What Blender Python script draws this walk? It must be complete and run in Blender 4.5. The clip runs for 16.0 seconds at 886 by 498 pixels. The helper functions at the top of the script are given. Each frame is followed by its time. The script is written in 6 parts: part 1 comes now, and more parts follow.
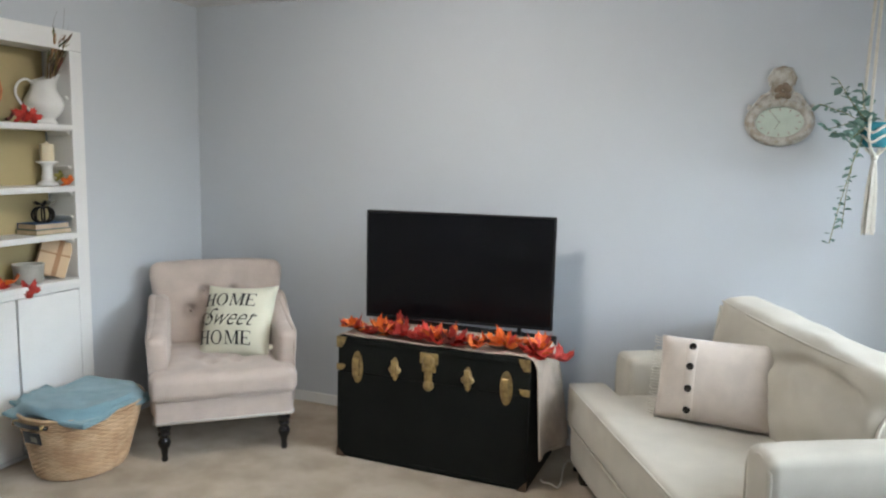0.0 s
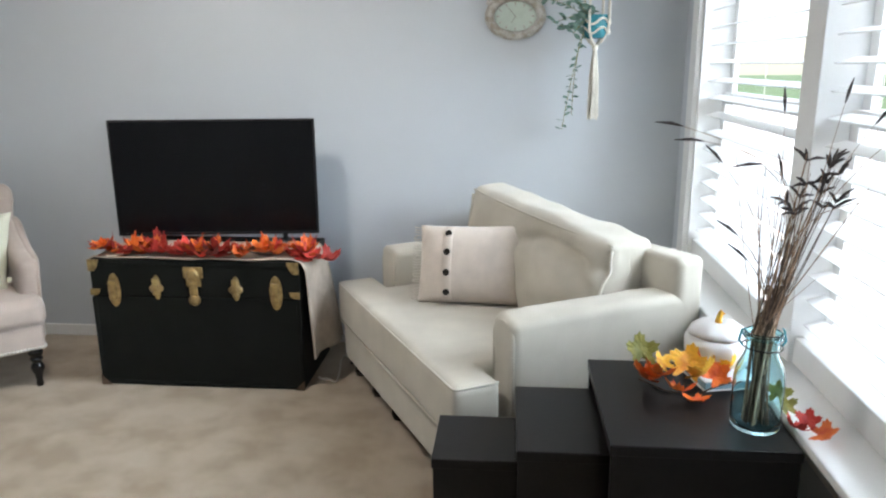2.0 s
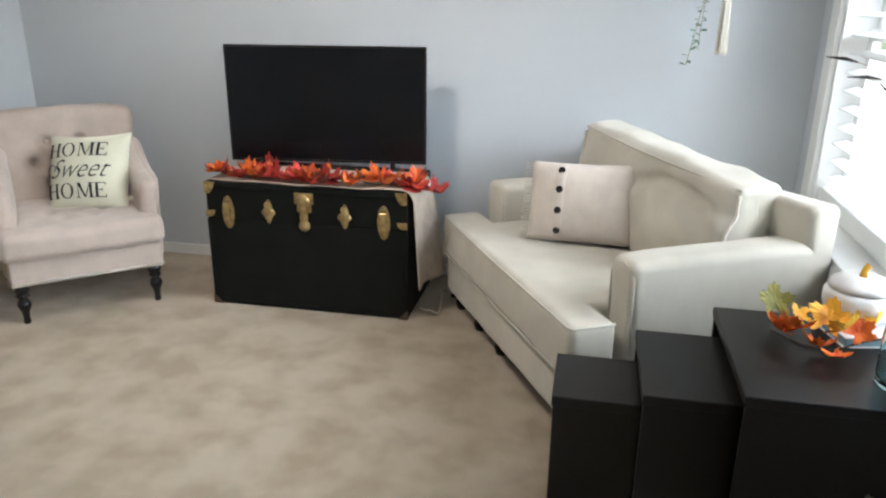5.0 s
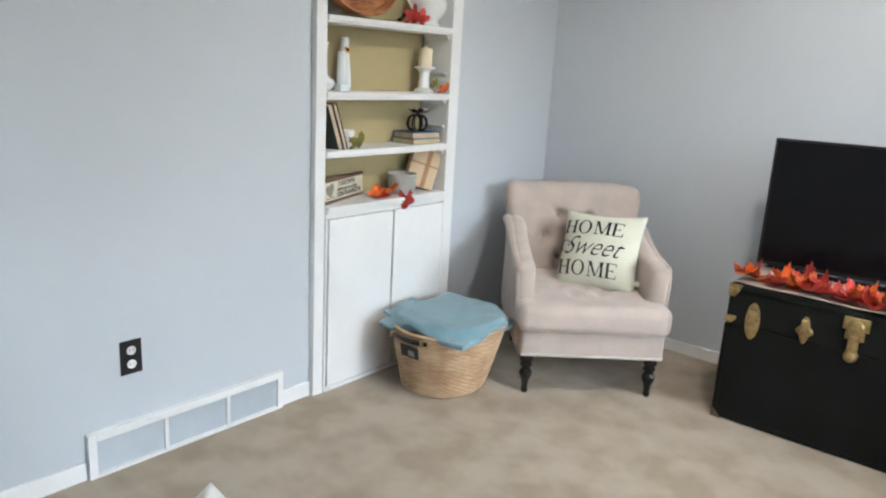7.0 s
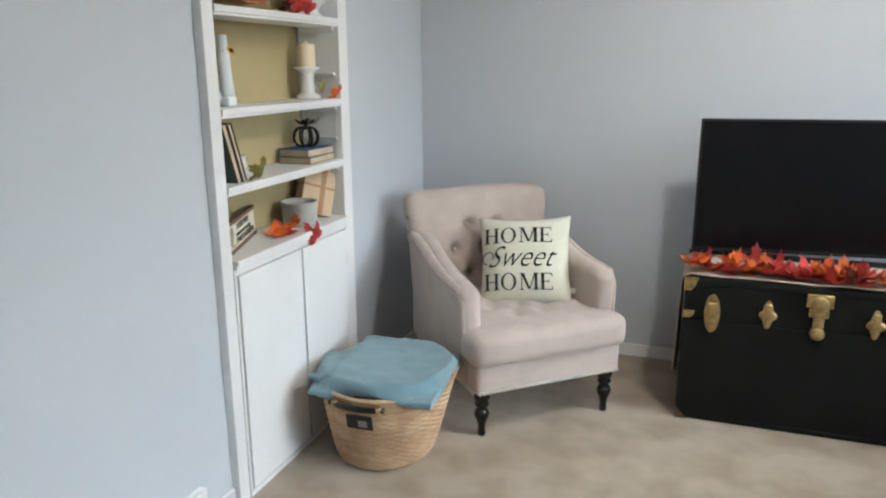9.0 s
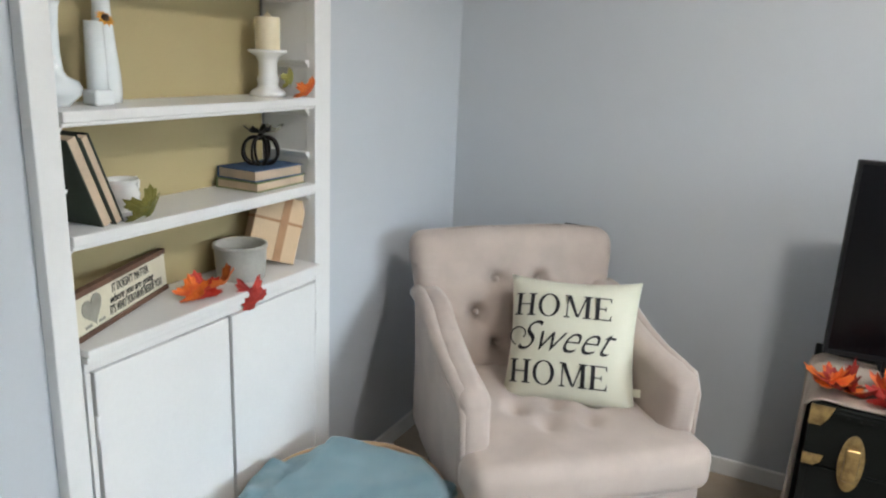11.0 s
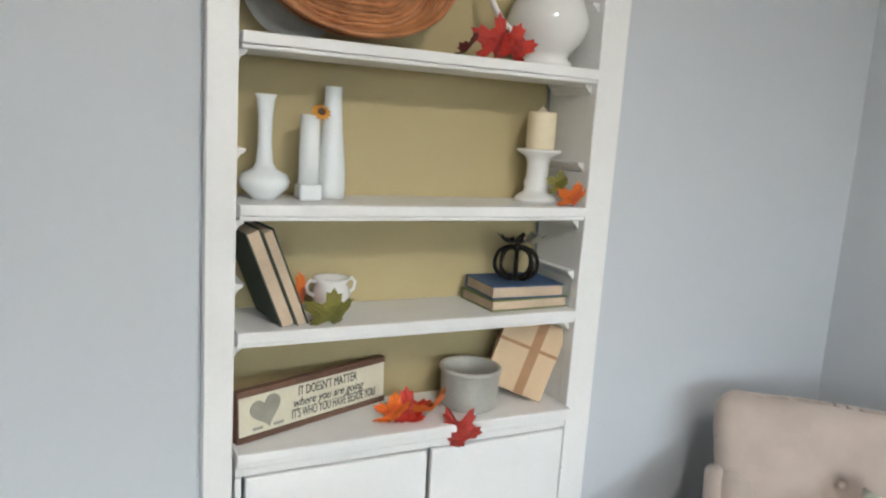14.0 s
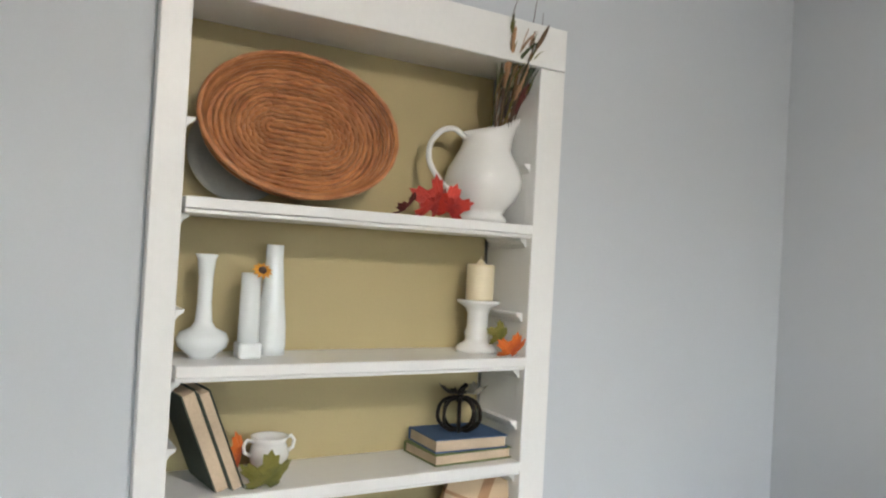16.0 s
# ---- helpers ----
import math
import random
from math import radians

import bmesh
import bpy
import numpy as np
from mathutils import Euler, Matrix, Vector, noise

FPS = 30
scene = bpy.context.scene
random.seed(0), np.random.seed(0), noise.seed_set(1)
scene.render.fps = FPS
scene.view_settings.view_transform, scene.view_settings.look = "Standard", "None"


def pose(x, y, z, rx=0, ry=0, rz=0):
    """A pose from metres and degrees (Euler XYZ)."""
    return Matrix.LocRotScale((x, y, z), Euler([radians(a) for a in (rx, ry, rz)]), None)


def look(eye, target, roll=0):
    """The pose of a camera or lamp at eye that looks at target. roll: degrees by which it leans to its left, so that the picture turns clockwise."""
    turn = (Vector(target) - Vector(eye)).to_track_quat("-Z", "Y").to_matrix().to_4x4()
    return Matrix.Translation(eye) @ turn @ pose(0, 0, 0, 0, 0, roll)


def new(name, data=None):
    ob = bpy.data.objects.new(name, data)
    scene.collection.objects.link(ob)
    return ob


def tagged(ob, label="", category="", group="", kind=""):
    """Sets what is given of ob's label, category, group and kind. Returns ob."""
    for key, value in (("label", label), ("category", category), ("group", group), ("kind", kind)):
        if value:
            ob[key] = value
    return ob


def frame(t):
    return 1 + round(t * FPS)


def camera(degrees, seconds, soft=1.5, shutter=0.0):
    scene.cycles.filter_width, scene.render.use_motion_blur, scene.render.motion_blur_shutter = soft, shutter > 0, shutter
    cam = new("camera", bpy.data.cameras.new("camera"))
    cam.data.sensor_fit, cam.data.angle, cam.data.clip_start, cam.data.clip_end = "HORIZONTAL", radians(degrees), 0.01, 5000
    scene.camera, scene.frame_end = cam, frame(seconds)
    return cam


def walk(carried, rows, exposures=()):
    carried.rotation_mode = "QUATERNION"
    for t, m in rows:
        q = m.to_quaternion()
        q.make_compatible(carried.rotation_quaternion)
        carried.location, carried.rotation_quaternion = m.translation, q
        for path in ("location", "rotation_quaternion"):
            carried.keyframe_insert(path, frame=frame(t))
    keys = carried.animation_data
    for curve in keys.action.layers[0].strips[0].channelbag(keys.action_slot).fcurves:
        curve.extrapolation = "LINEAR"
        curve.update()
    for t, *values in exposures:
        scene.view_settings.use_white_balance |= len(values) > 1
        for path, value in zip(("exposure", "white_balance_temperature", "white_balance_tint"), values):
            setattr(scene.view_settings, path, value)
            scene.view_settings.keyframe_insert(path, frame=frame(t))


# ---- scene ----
cam = camera(62.4, 16.0, soft=2.2)
METRES, EYE, TILT, LEAN, TURN = 4.0, 1.55, 0.0, 0.0, 22.3
ROWS = [
    (0.0, 0.0, 0.0, 0.0, 0.15, -7.3, -1.16),
    (0.5, 0.0091, -0.0027, 0.0005, -5.48, -8.05, -0.81),
    (1.0, 0.0136, -0.0052, -0.0003, -10.2, -9.43, -0.39),
    (1.5, 0.0198, -0.0086, -0.006, -14.35, -11.82, 0.26),
    (2.0, 0.0243, -0.011, -0.0112, -17.16, -14.12, 0.42),
    (2.5, 0.0271, -0.0125, -0.014, -18.7, -15.83, 0.6),
    (3.0, 0.0276, -0.0114, -0.0161, -19.02, -16.98, 0.79),
    (5.5, -0.0437, 0.0214, -0.0154, -4.99, -19.19, -0.43),
    (6.0, -0.0877, 0.0525, -0.0156, 3.44, -16.35, -1.14),
    (6.5, -0.1416, 0.071, -0.0188, 14.43, -14.54, -3.54),
    (7.0, -0.2045, 0.0721, -0.0173, 18.03, -13.96, -3.08),
    (7.5, -0.2678, 0.0827, -0.0203, 14.62, -15.08, -2.84),
    (8.0, -0.3353, 0.1078, -0.0123, 11.2, -14.6, -0.73),
    (8.5, -0.3953, 0.1439, -0.0121, 4.75, -13.8, -0.33),
    (9.0, -0.4117, 0.1925, -0.0168, -2.52, -14.12, 0.29),
    (9.5, -0.4094, 0.2585, -0.0135, -2.25, -13.87, -0.75),
    (12.0, -0.3113, 0.5307, -0.0156, 14.83, -15.9, -2.11),
    (12.5, -0.2965, 0.5615, -0.0169, 22.3, -15.85, -1.71),
    (13.0, -0.2793, 0.5795, -0.0151, 32.97, -15.19, -2.42),
    (13.5, -0.271, 0.5838, -0.011, 39.39, -12.59, -2.95),
    (14.0, -0.2686, 0.5821, -0.0065, 41.17, -9.73, -3.67),
    (14.5, -0.2656, 0.5816, -0.0034, 40.92, -6.47, -3.77),
    (15.0, -0.2644, 0.5806, 0.0003, 39.67, -3.85, -3.78),
    (15.5, -0.2635, 0.5799, 0.0034, 38.32, -1.45, -3.24),
    (16.0, -0.2624, 0.5812, 0.0066, 37.19, 0.71, -3.14),
]
walk(cam, [(t, pose(0, 0, EYE, TILT, LEAN, TURN) @ pose(METRES * x, METRES * y, METRES * z, 90 + pitch, roll, yaw)) for t, x, y, z, yaw, pitch, roll in ROWS],
     [(0.0, 1.37, 6460, 10), (3.2, 1.46, 6400, 10), (5.5, 1.62, 6600, 10), (6.4, 1.74, 6430, 10), (7.2, 1.68, 6380, 10), (9.7, 1.58, 6400, 10), (12.5, 1.53, 6450, 10), (16.0, 1.60, 6750, 11)])

# ---- light ----
world = bpy.data.worlds.new("sky")
scene.world = world
world.use_nodes = True
wn = world.node_tree
sky = wn.nodes.new("ShaderNodeTexSky")
sky.sky_type, sky.sun_disc = "NISHITA", False
sky.sun_elevation, sky.sun_rotation = radians(48), radians(150)
wn.links.new(sky.outputs[0], wn.nodes["Background"].inputs[0])
wn.nodes["Background"].inputs[1].default_value = 0.15
sun = new("sun", bpy.data.lights.new("sun", "SUN"))
sun.data.energy, sun.data.angle, sun.data.color = 5.0, radians(2), (1.0, 0.96, 0.9)
sun.matrix_world = look((-3, -6, 9), (0, 0, 0))
# area lamp added outside, standing in for daylight of the open sky, coming down through the window
sky_lamp = new("added_sky_lamp", bpy.data.lights.new("added_sky_lamp", "AREA"))
sky_lamp.data.shape, sky_lamp.data.size, sky_lamp.data.size_y = "RECTANGLE", 5.0, 4.4
sky_lamp.data.energy, sky_lamp.data.color = 335, (0.80, 0.91, 1.0)
sky_lamp.matrix_world = look((5.5, 1.5, 4.0), (0.9, 1.7, 0.9))


# ---- materials ----
def material(name, color, rough=0.6, metal=0.0, vary=0.08, scale=6.0, fine=120.0, bump=0.1, spread=None, coat=0.0, sheen=0.0, per_object=0.0, dist=0.002, spec=0.5):
    """A surface with broad and fine variation; spread: a second colour blended in by broad noise."""
    m = bpy.data.materials.new(name)
    m.use_nodes = True
    n, l = m.node_tree.nodes, m.node_tree.links
    b = n["Principled BSDF"]
    b.inputs["Roughness"].default_value, b.inputs["Metallic"].default_value = rough, metal
    b.inputs["Specular IOR Level"].default_value = spec
    b.inputs["Coat Weight"].default_value, b.inputs["Sheen Weight"].default_value = coat, sheen
    co = n.new("ShaderNodeTexCoord")
    big, small = n.new("ShaderNodeTexNoise"), n.new("ShaderNodeTexNoise")
    for t, s, d in ((big, scale, 3), (small, fine, 4)):
        t.inputs["Scale"].default_value, t.inputs["Detail"].default_value = s, d
        l.new(co.outputs["Object"], t.inputs["Vector"])
    ramp = n.new("ShaderNodeValToRGB")
    other = spread or [c * (1 - vary) for c in color]
    ramp.color_ramp.elements[0].color, ramp.color_ramp.elements[1].color = (*other, 1), (*color, 1)
    ramp.color_ramp.elements[0].position, ramp.color_ramp.elements[1].position = 0.36, 0.62
    l.new(big.outputs["Fac"], ramp.inputs[0])
    mix = n.new("ShaderNodeMix")
    mix.data_type, mix.blend_type = "RGBA", "MULTIPLY"
    mix.inputs["Factor"].default_value = 1.0
    l.new(ramp.outputs[0], mix.inputs["A"])
    rng = n.new("ShaderNodeMapRange")
    rng.inputs["To Min"].default_value, rng.inputs["To Max"].default_value = 1 - vary, 1 + vary
    l.new(small.outputs["Fac"], rng.inputs["Value"])
    l.new(rng.outputs[0], mix.inputs["B"])
    last = mix.outputs["Result"]
    if per_object:
        info, hsv, rg = n.new("ShaderNodeObjectInfo"), n.new("ShaderNodeHueSaturation"), n.new("ShaderNodeMapRange")
        rg.inputs["To Min"].default_value, rg.inputs["To Max"].default_value = 1 - per_object, 1 + per_object
        l.new(info.outputs["Random"], rg.inputs["Value"])
        l.new(rg.outputs[0], hsv.inputs["Value"])
        l.new(last, hsv.inputs["Color"])
        last = hsv.outputs[0]
    l.new(last, b.inputs["Base Color"])
    if bump:
        bp = n.new("ShaderNodeBump")
        bp.inputs["Strength"].default_value, bp.inputs["Distance"].default_value = bump, dist
        l.new(small.outputs["Fac"], bp.inputs["Height"])
        l.new(bp.outputs[0], b.inputs["Normal"])
    return m


WALL = material("wall_paint", (0.54, 0.57, 0.605), 0.62, vary=0.025, scale=1.3, fine=260, bump=0.12, dist=0.001)
WHITE = material("white_trim_paint", (0.80, 0.80, 0.79), 0.38, vary=0.03, scale=5, fine=90, bump=0.08, dist=0.001)
CEIL = material("ceiling_paint", (0.80, 0.80, 0.79), 0.8, vary=0.03, scale=3, fine=180, bump=0.3)
CARPET = material("beige_carpet", (0.50, 0.42, 0.32), 0.95, vary=0.25, scale=5.0, fine=420, bump=0.9, spread=(0.375, 0.295, 0.205), sheen=0.15, dist=0.006)
TAN = material("tan_back_panel", (0.46, 0.38, 0.20), 0.6, vary=0.04, scale=3, fine=200, bump=0.1)
BLUSH = material("blush_linen", (0.51, 0.425, 0.37), 0.9, vary=0.12, scale=9, fine=700, bump=0.5, sheen=0.25)
CREAM = material("cream_canvas", (0.56, 0.52, 0.44), 0.92, vary=0.10, scale=6, fine=600, bump=0.5, sheen=0.2)
CREAM2 = material("cream_pillow_cotton", (0.64, 0.56, 0.49), 0.92, vary=0.1, scale=12, fine=520, bump=0.6, sheen=0.2)
IVORY = material("ivory_pillow_cotton", (0.68, 0.67, 0.54), 0.85, vary=0.06, scale=8, fine=500, bump=0.35, sheen=0.15)
BLACKVINYL = material("black_trunk_vinyl", (0.008, 0.009, 0.008), 0.6, vary=0.25, scale=7, fine=300, bump=0.35, spread=(0.010, 0.011, 0.010), spec=0.12)
BRASS = material("aged_brass", (0.52, 0.38, 0.17), 0.36, 0.9, vary=0.25, scale=40, fine=300, bump=0.2, spread=(0.30, 0.21, 0.10))
LEATHER = material("worn_corner_brown", (0.12, 0.075, 0.045), 0.6, vary=0.3, scale=30, fine=300, bump=0.3)
SCREEN = material("dark_screen", (0.004, 0.004, 0.005), 0.25, vary=0.05, scale=3, fine=50, bump=0, spec=0.3)
PLASTIC = material("black_plastic", (0.008, 0.008, 0.009), 0.5, vary=0.1, scale=10, fine=300, bump=0.05, spec=0.25)
ESPRESSO = material("espresso_wood", (0.008, 0.007, 0.007), 0.34, vary=0.3, scale=3, fine=80, bump=0.1, spread=(0.010, 0.008, 0.007), spec=0.22)
LEGBLACK = material("black_lacquered_leg", (0.01, 0.009, 0.009), 0.22, vary=0.2, scale=12, fine=120, bump=0.05)
NICKEL = material("nickel_nailhead", (0.72, 0.68, 0.62), 0.3, 1.0, vary=0.2, scale=60, fine=300, bump=0.1)
SEAGRASS = material("woven_straw", (0.58, 0.40, 0.24), 0.75, vary=0.18, scale=14, fine=180, bump=0.4, spread=(0.46, 0.29, 0.16), per_object=0.10)
BLUETHROW = material("dusty_blue_throw", (0.19, 0.33, 0.38), 0.95, vary=0.15, scale=9, fine=420, bump=0.8, sheen=0.35, dist=0.004)
BURLAP = material("natural_burlap", (0.50, 0.42, 0.34), 0.95, vary=0.2, scale=12, fine=500, bump=0.8)
CERAMIC = material("white_glazed_ceramic", (0.80, 0.80, 0.78), 0.10, vary=0.02, scale=6, fine=60, bump=0.03, coat=0.4)
MILK = material("white_milk_glass", (0.78, 0.82, 0.83), 0.16, vary=0.02, scale=8, fine=90, bump=0.04, coat=0.3)
MATTEWHITE = material("matte_white_ceramic", (0.78, 0.77, 0.76), 0.45, vary=0.03, scale=8, fine=90, bump=0.05)
WAX = material("ivory_wax", (0.80, 0.70, 0.50), 0.45, vary=0.05, scale=8, fine=90, bump=0.05)
STONE = material("grey_stoneware", (0.42, 0.42, 0.38), 0.40, vary=0.12, scale=14, fine=160, bump=0.12)
WICKER = material("brown_rattan", (0.47, 0.20, 0.075), 0.36, vary=0.18, scale=22, fine=160, bump=0.25, spread=(0.33, 0.12, 0.042), per_object=0.18)
PAPER = material("aged_page_edges", (0.60, 0.47, 0.34), 0.85, vary=0.18, scale=10, fine=300, bump=0.3)
KRAFT = material("kraft_wrapping_paper", (0.62, 0.46, 0.30), 0.8, vary=0.08, scale=8, fine=200, bump=0.2)
TWINE = material("brown_ribbon", (0.42, 0.24, 0.13), 0.85, vary=0.15, scale=14, fine=300, bump=0.4)
BLUEBOOK = material("blue_book_cloth", (0.055, 0.11, 0.22), 0.8, vary=0.12, scale=14, fine=420, bump=0.4)
GREENBOOK = material("green_book_cloth", (0.15, 0.19, 0.07), 0.8, vary=0.12, scale=14, fine=420, bump=0.4)
DARKBOOK = material("dark_book_cloth", (0.040, 0.055, 0.040), 0.75, vary=0.15, scale=14, fine=420, bump=0.4)
IRON = material("dark_bronze_wire", (0.02, 0.016, 0.013), 0.45, 0.6, vary=0.2, scale=30, fine=200, bump=0.15)
SIGNWOOD = material("brown_sign_wood", (0.16, 0.085, 0.055), 0.7, vary=0.3, scale=10, fine=140, bump=0.4)
SIGNFACE = material("cream_sign_face", (0.68, 0.64, 0.50), 0.7, vary=0.08, scale=14, fine=160, bump=0.1)
INK = material("black_print", (0.016, 0.016, 0.018), 0.8, vary=0.1, scale=20, fine=200, bump=0)
GREYINK = material("grey_print", (0.30, 0.29, 0.24), 0.8, vary=0.15, scale=20, fine=200, bump=0)
RED = material("red_silk_leaf", (0.50, 0.035, 0.02), 0.6, vary=0.25, scale=25, fine=160, bump=0.25, spread=(0.30, 0.02, 0.02), per_object=0.25)
ORANGE = material("orange_silk_leaf", (0.70, 0.16, 0.02), 0.6, vary=0.25, scale=25, fine=160, bump=0.25, spread=(0.55, 0.07, 0.015), per_object=0.2)
GOLD = material("golden_silk_leaf", (0.72, 0.40, 0.03), 0.6, vary=0.25, scale=25, fine=160, bump=0.25, spread=(0.55, 0.2, 0.03), per_object=0.2)
OLIVE = material("olive_silk_leaf", (0.22, 0.20, 0.035), 0.6, vary=0.25, scale=25, fine=160, bump=0.25, spread=(0.13, 0.135, 0.025), per_object=0.2)
DARKGREEN = material("dark_green_leaf", (0.035, 0.055, 0.028), 0.6, vary=0.25, scale=25, fine=160, bump=0.25, spread=(0.06, 0.075, 0.03), per_object=0.2)
MAROON = material("maroon_silk_leaf", (0.14, 0.02, 0.015), 0.65, vary=0.25, scale=25, fine=160, bump=0.25, per_object=0.25)
STEM = material("dry_brown_stem", (0.10, 0.065, 0.045), 0.85, vary=0.3, scale=40, fine=200, bump=0.3, per_object=0.2)
STRAWSTEM = material("dry_tan_stem", (0.30, 0.19, 0.12), 0.85, vary=0.3, scale=40, fine=200, bump=0.3, per_object=0.2)
PALESTRAW = material("pale_straw", (0.44, 0.30, 0.20), 0.8, vary=0.2, scale=20, fine=200, bump=0.3)
SEED = material("dark_seed_head", (0.055, 0.042, 0.04), 0.9, vary=0.3, scale=60, fine=300, bump=0.5)
EUCA = material("eucalyptus_leaf", (0.10, 0.19, 0.15), 0.6, vary=0.2, scale=30, fine=160, bump=0.2, spread=(0.17, 0.27, 0.23), per_object=0.25)
COTTON = material("cotton_cord", (0.70, 0.66, 0.58), 0.95, vary=0.1, scale=40, fine=400, bump=0.7)
TEALPOT = material("teal_glazed_pot", (0.05, 0.28, 0.34), 0.25, vary=0.15, scale=20, fine=120, bump=0.1)
CLOCKFRAME = material("weathered_cream_plaster", (0.52, 0.50, 0.46), 0.75, vary=0.25, scale=30, fine=160, bump=0.5, spread=(0.34, 0.29, 0.23))
CLOCKBROWN = material("faded_brown_plaster", (0.27, 0.20, 0.14), 0.75, vary=0.25, scale=30, fine=160, bump=0.5)
CLOCKFACE = material("pale_green_dial", (0.55, 0.62, 0.54), 0.5, vary=0.08, scale=20, fine=160, bump=0.05)
PLAIDWHITE = material("white_plaid_cotton", (0.72, 0.71, 0.69), 0.9, vary=0.06, scale=10, fine=420, bump=0.4)
PLAIDGREY = material("pale_blue_plaid_cotton", (0.42, 0.46, 0.54), 0.9, vary=0.06, scale=10, fine=420, bump=0.4)
PLAIDBLUE = material("blue_plaid_cotton", (0.15, 0.21, 0.32), 0.9, vary=0.06, scale=10, fine=420, bump=0.4)
GREYWEAVE = material("grey_bench_linen", (0.35, 0.34, 0.33), 0.9, vary=0.1, scale=10, fine=500, bump=0.4)
SILVER = material("painted_register_metal", (0.62, 0.67, 0.71), 0.45, 0.1, vary=0.05, scale=10, fine=200, bump=0.05)
OUTLETBLACK = material("black_outlet_plate", (0.012, 0.013, 0.016), 0.35, vary=0.1, scale=30, fine=200, bump=0.02)
GRASS = material("lawn_green", (0.075, 0.12, 0.05), 0.95, vary=0.3, scale=0.8, fine=30, bump=0.6, spread=(0.10, 0.14, 0.07), dist=0.03)
BARK = material("tree_bark", (0.10, 0.075, 0.055), 0.95, vary=0.3, scale=6, fine=40, bump=0.8, dist=0.02)
FOLIAGE = material("tree_leaves", (0.09, 0.16, 0.04), 0.8, vary=0.3, scale=1.2, fine=20, bump=0.3, spread=(0.14, 0.19, 0.05))
CONCRETE = material("pale_concrete", (0.52, 0.50, 0.47), 0.9, vary=0.12, scale=1.5, fine=60, bump=0.3, dist=0.004)
FENCE = material("white_fence_paint", (0.78, 0.78, 0.77), 0.6, vary=0.06, scale=5, fine=60, bump=0.1)


def clear(name, color, rough, ior=1.45):
    m = bpy.data.materials.new(name)
    m.use_nodes = True
    b = m.node_tree.nodes["Principled BSDF"]
    b.inputs["Base Color"].default_value = (*color, 1)
    b.inputs["Transmission Weight"].default_value, b.inputs["Roughness"].default_value, b.inputs["IOR"].default_value = 1.0, rough, ior
    return m


def glowing(name, color, strength):
    m = bpy.data.materials.new(name)
    m.use_nodes = True
    b = m.node_tree.nodes["Principled BSDF"]
    b.inputs["Base Color"].default_value = (*color, 1)
    b.inputs["Emission Color"].default_value, b.inputs["Emission Strength"].default_value = (*color, 1), strength
    return m


PANE = clear("window_glass", (1, 1, 1), 0.0, 1.01)
AQUA = clear("aqua_glass", (0.70, 0.93, 0.97), 0.03, 1.2)
def vinyl(name, color, through_light):
    """A thin pale plastic that lets some daylight through."""
    m = material(name, color, 0.45, vary=0.03, scale=5, fine=90, bump=0.04, dist=0.001)
    n, l = m.node_tree.nodes, m.node_tree.links
    b, out = n["Principled BSDF"], n["Material Output"]
    t, mix = n.new("ShaderNodeBsdfTranslucent"), n.new("ShaderNodeMixShader")
    t.inputs["Color"].default_value = (*color, 1)
    mix.inputs[0].default_value = through_light
    l.new(b.outputs[0], mix.inputs[1])
    l.new(t.outputs[0], mix.inputs[2])
    l.new(mix.outputs[0], out.inputs["Surface"])
    return m


SLAT = vinyl("white_vinyl_slat", (0.82, 0.82, 0.81), 0.4)
DIFFUSER = glowing("lamp_diffuser", (1.0, 0.955, 0.90), 58.0)


# ---- mesh helpers ----
def part(name, bm, mat, parent=None, label="", smooth=False, m=None):
    data = bpy.data.meshes.new(name)
    bm.normal_update()
    bm.to_mesh(data)
    bm.free()
    data.materials.append(mat)
    if smooth:
        data.polygons.foreach_set("use_smooth", [True] * len(data.polygons))
    ob = new(name, data)
    if parent:
        ob.parent = parent
    if m is not None:
        ob.matrix_basis = m
    if label:
        ob["label"] = label
    return ob


def again(ob, name, parent, m):
    """Another piece on the same mesh."""
    o = new(name, ob.data)
    o.parent, o.matrix_basis = parent, m
    return o


def thing(name, label, category, m=None, group="", kind=""):
    ob = new(name)
    ob.empty_display_size = 0.05
    if m is not None:
        ob.matrix_basis = m
    return tagged(ob, label, category, group, kind)


def box(bm, x0, x1, y0, y1, z0, z1, r=0.0, seg=2):
    made = bmesh.ops.create_cube(bm, size=1, matrix=Matrix.LocRotScale(((x0 + x1) / 2, (y0 + y1) / 2, (z0 + z1) / 2), None, (x1 - x0, y1 - y0, z1 - z0)))
    if r:
        edges = {e for v in made["verts"] for e in v.link_edges}
        bmesh.ops.bevel(bm, geom=sorted(edges, key=lambda e: e.index), offset=r, segments=seg, affect="EDGES", profile=0.5)
    return bm


def boxes(*rows, r=0.0, seg=2):
    bm = bmesh.new()
    for row in rows:
        box(bm, *row, r=r, seg=seg)
    return bm


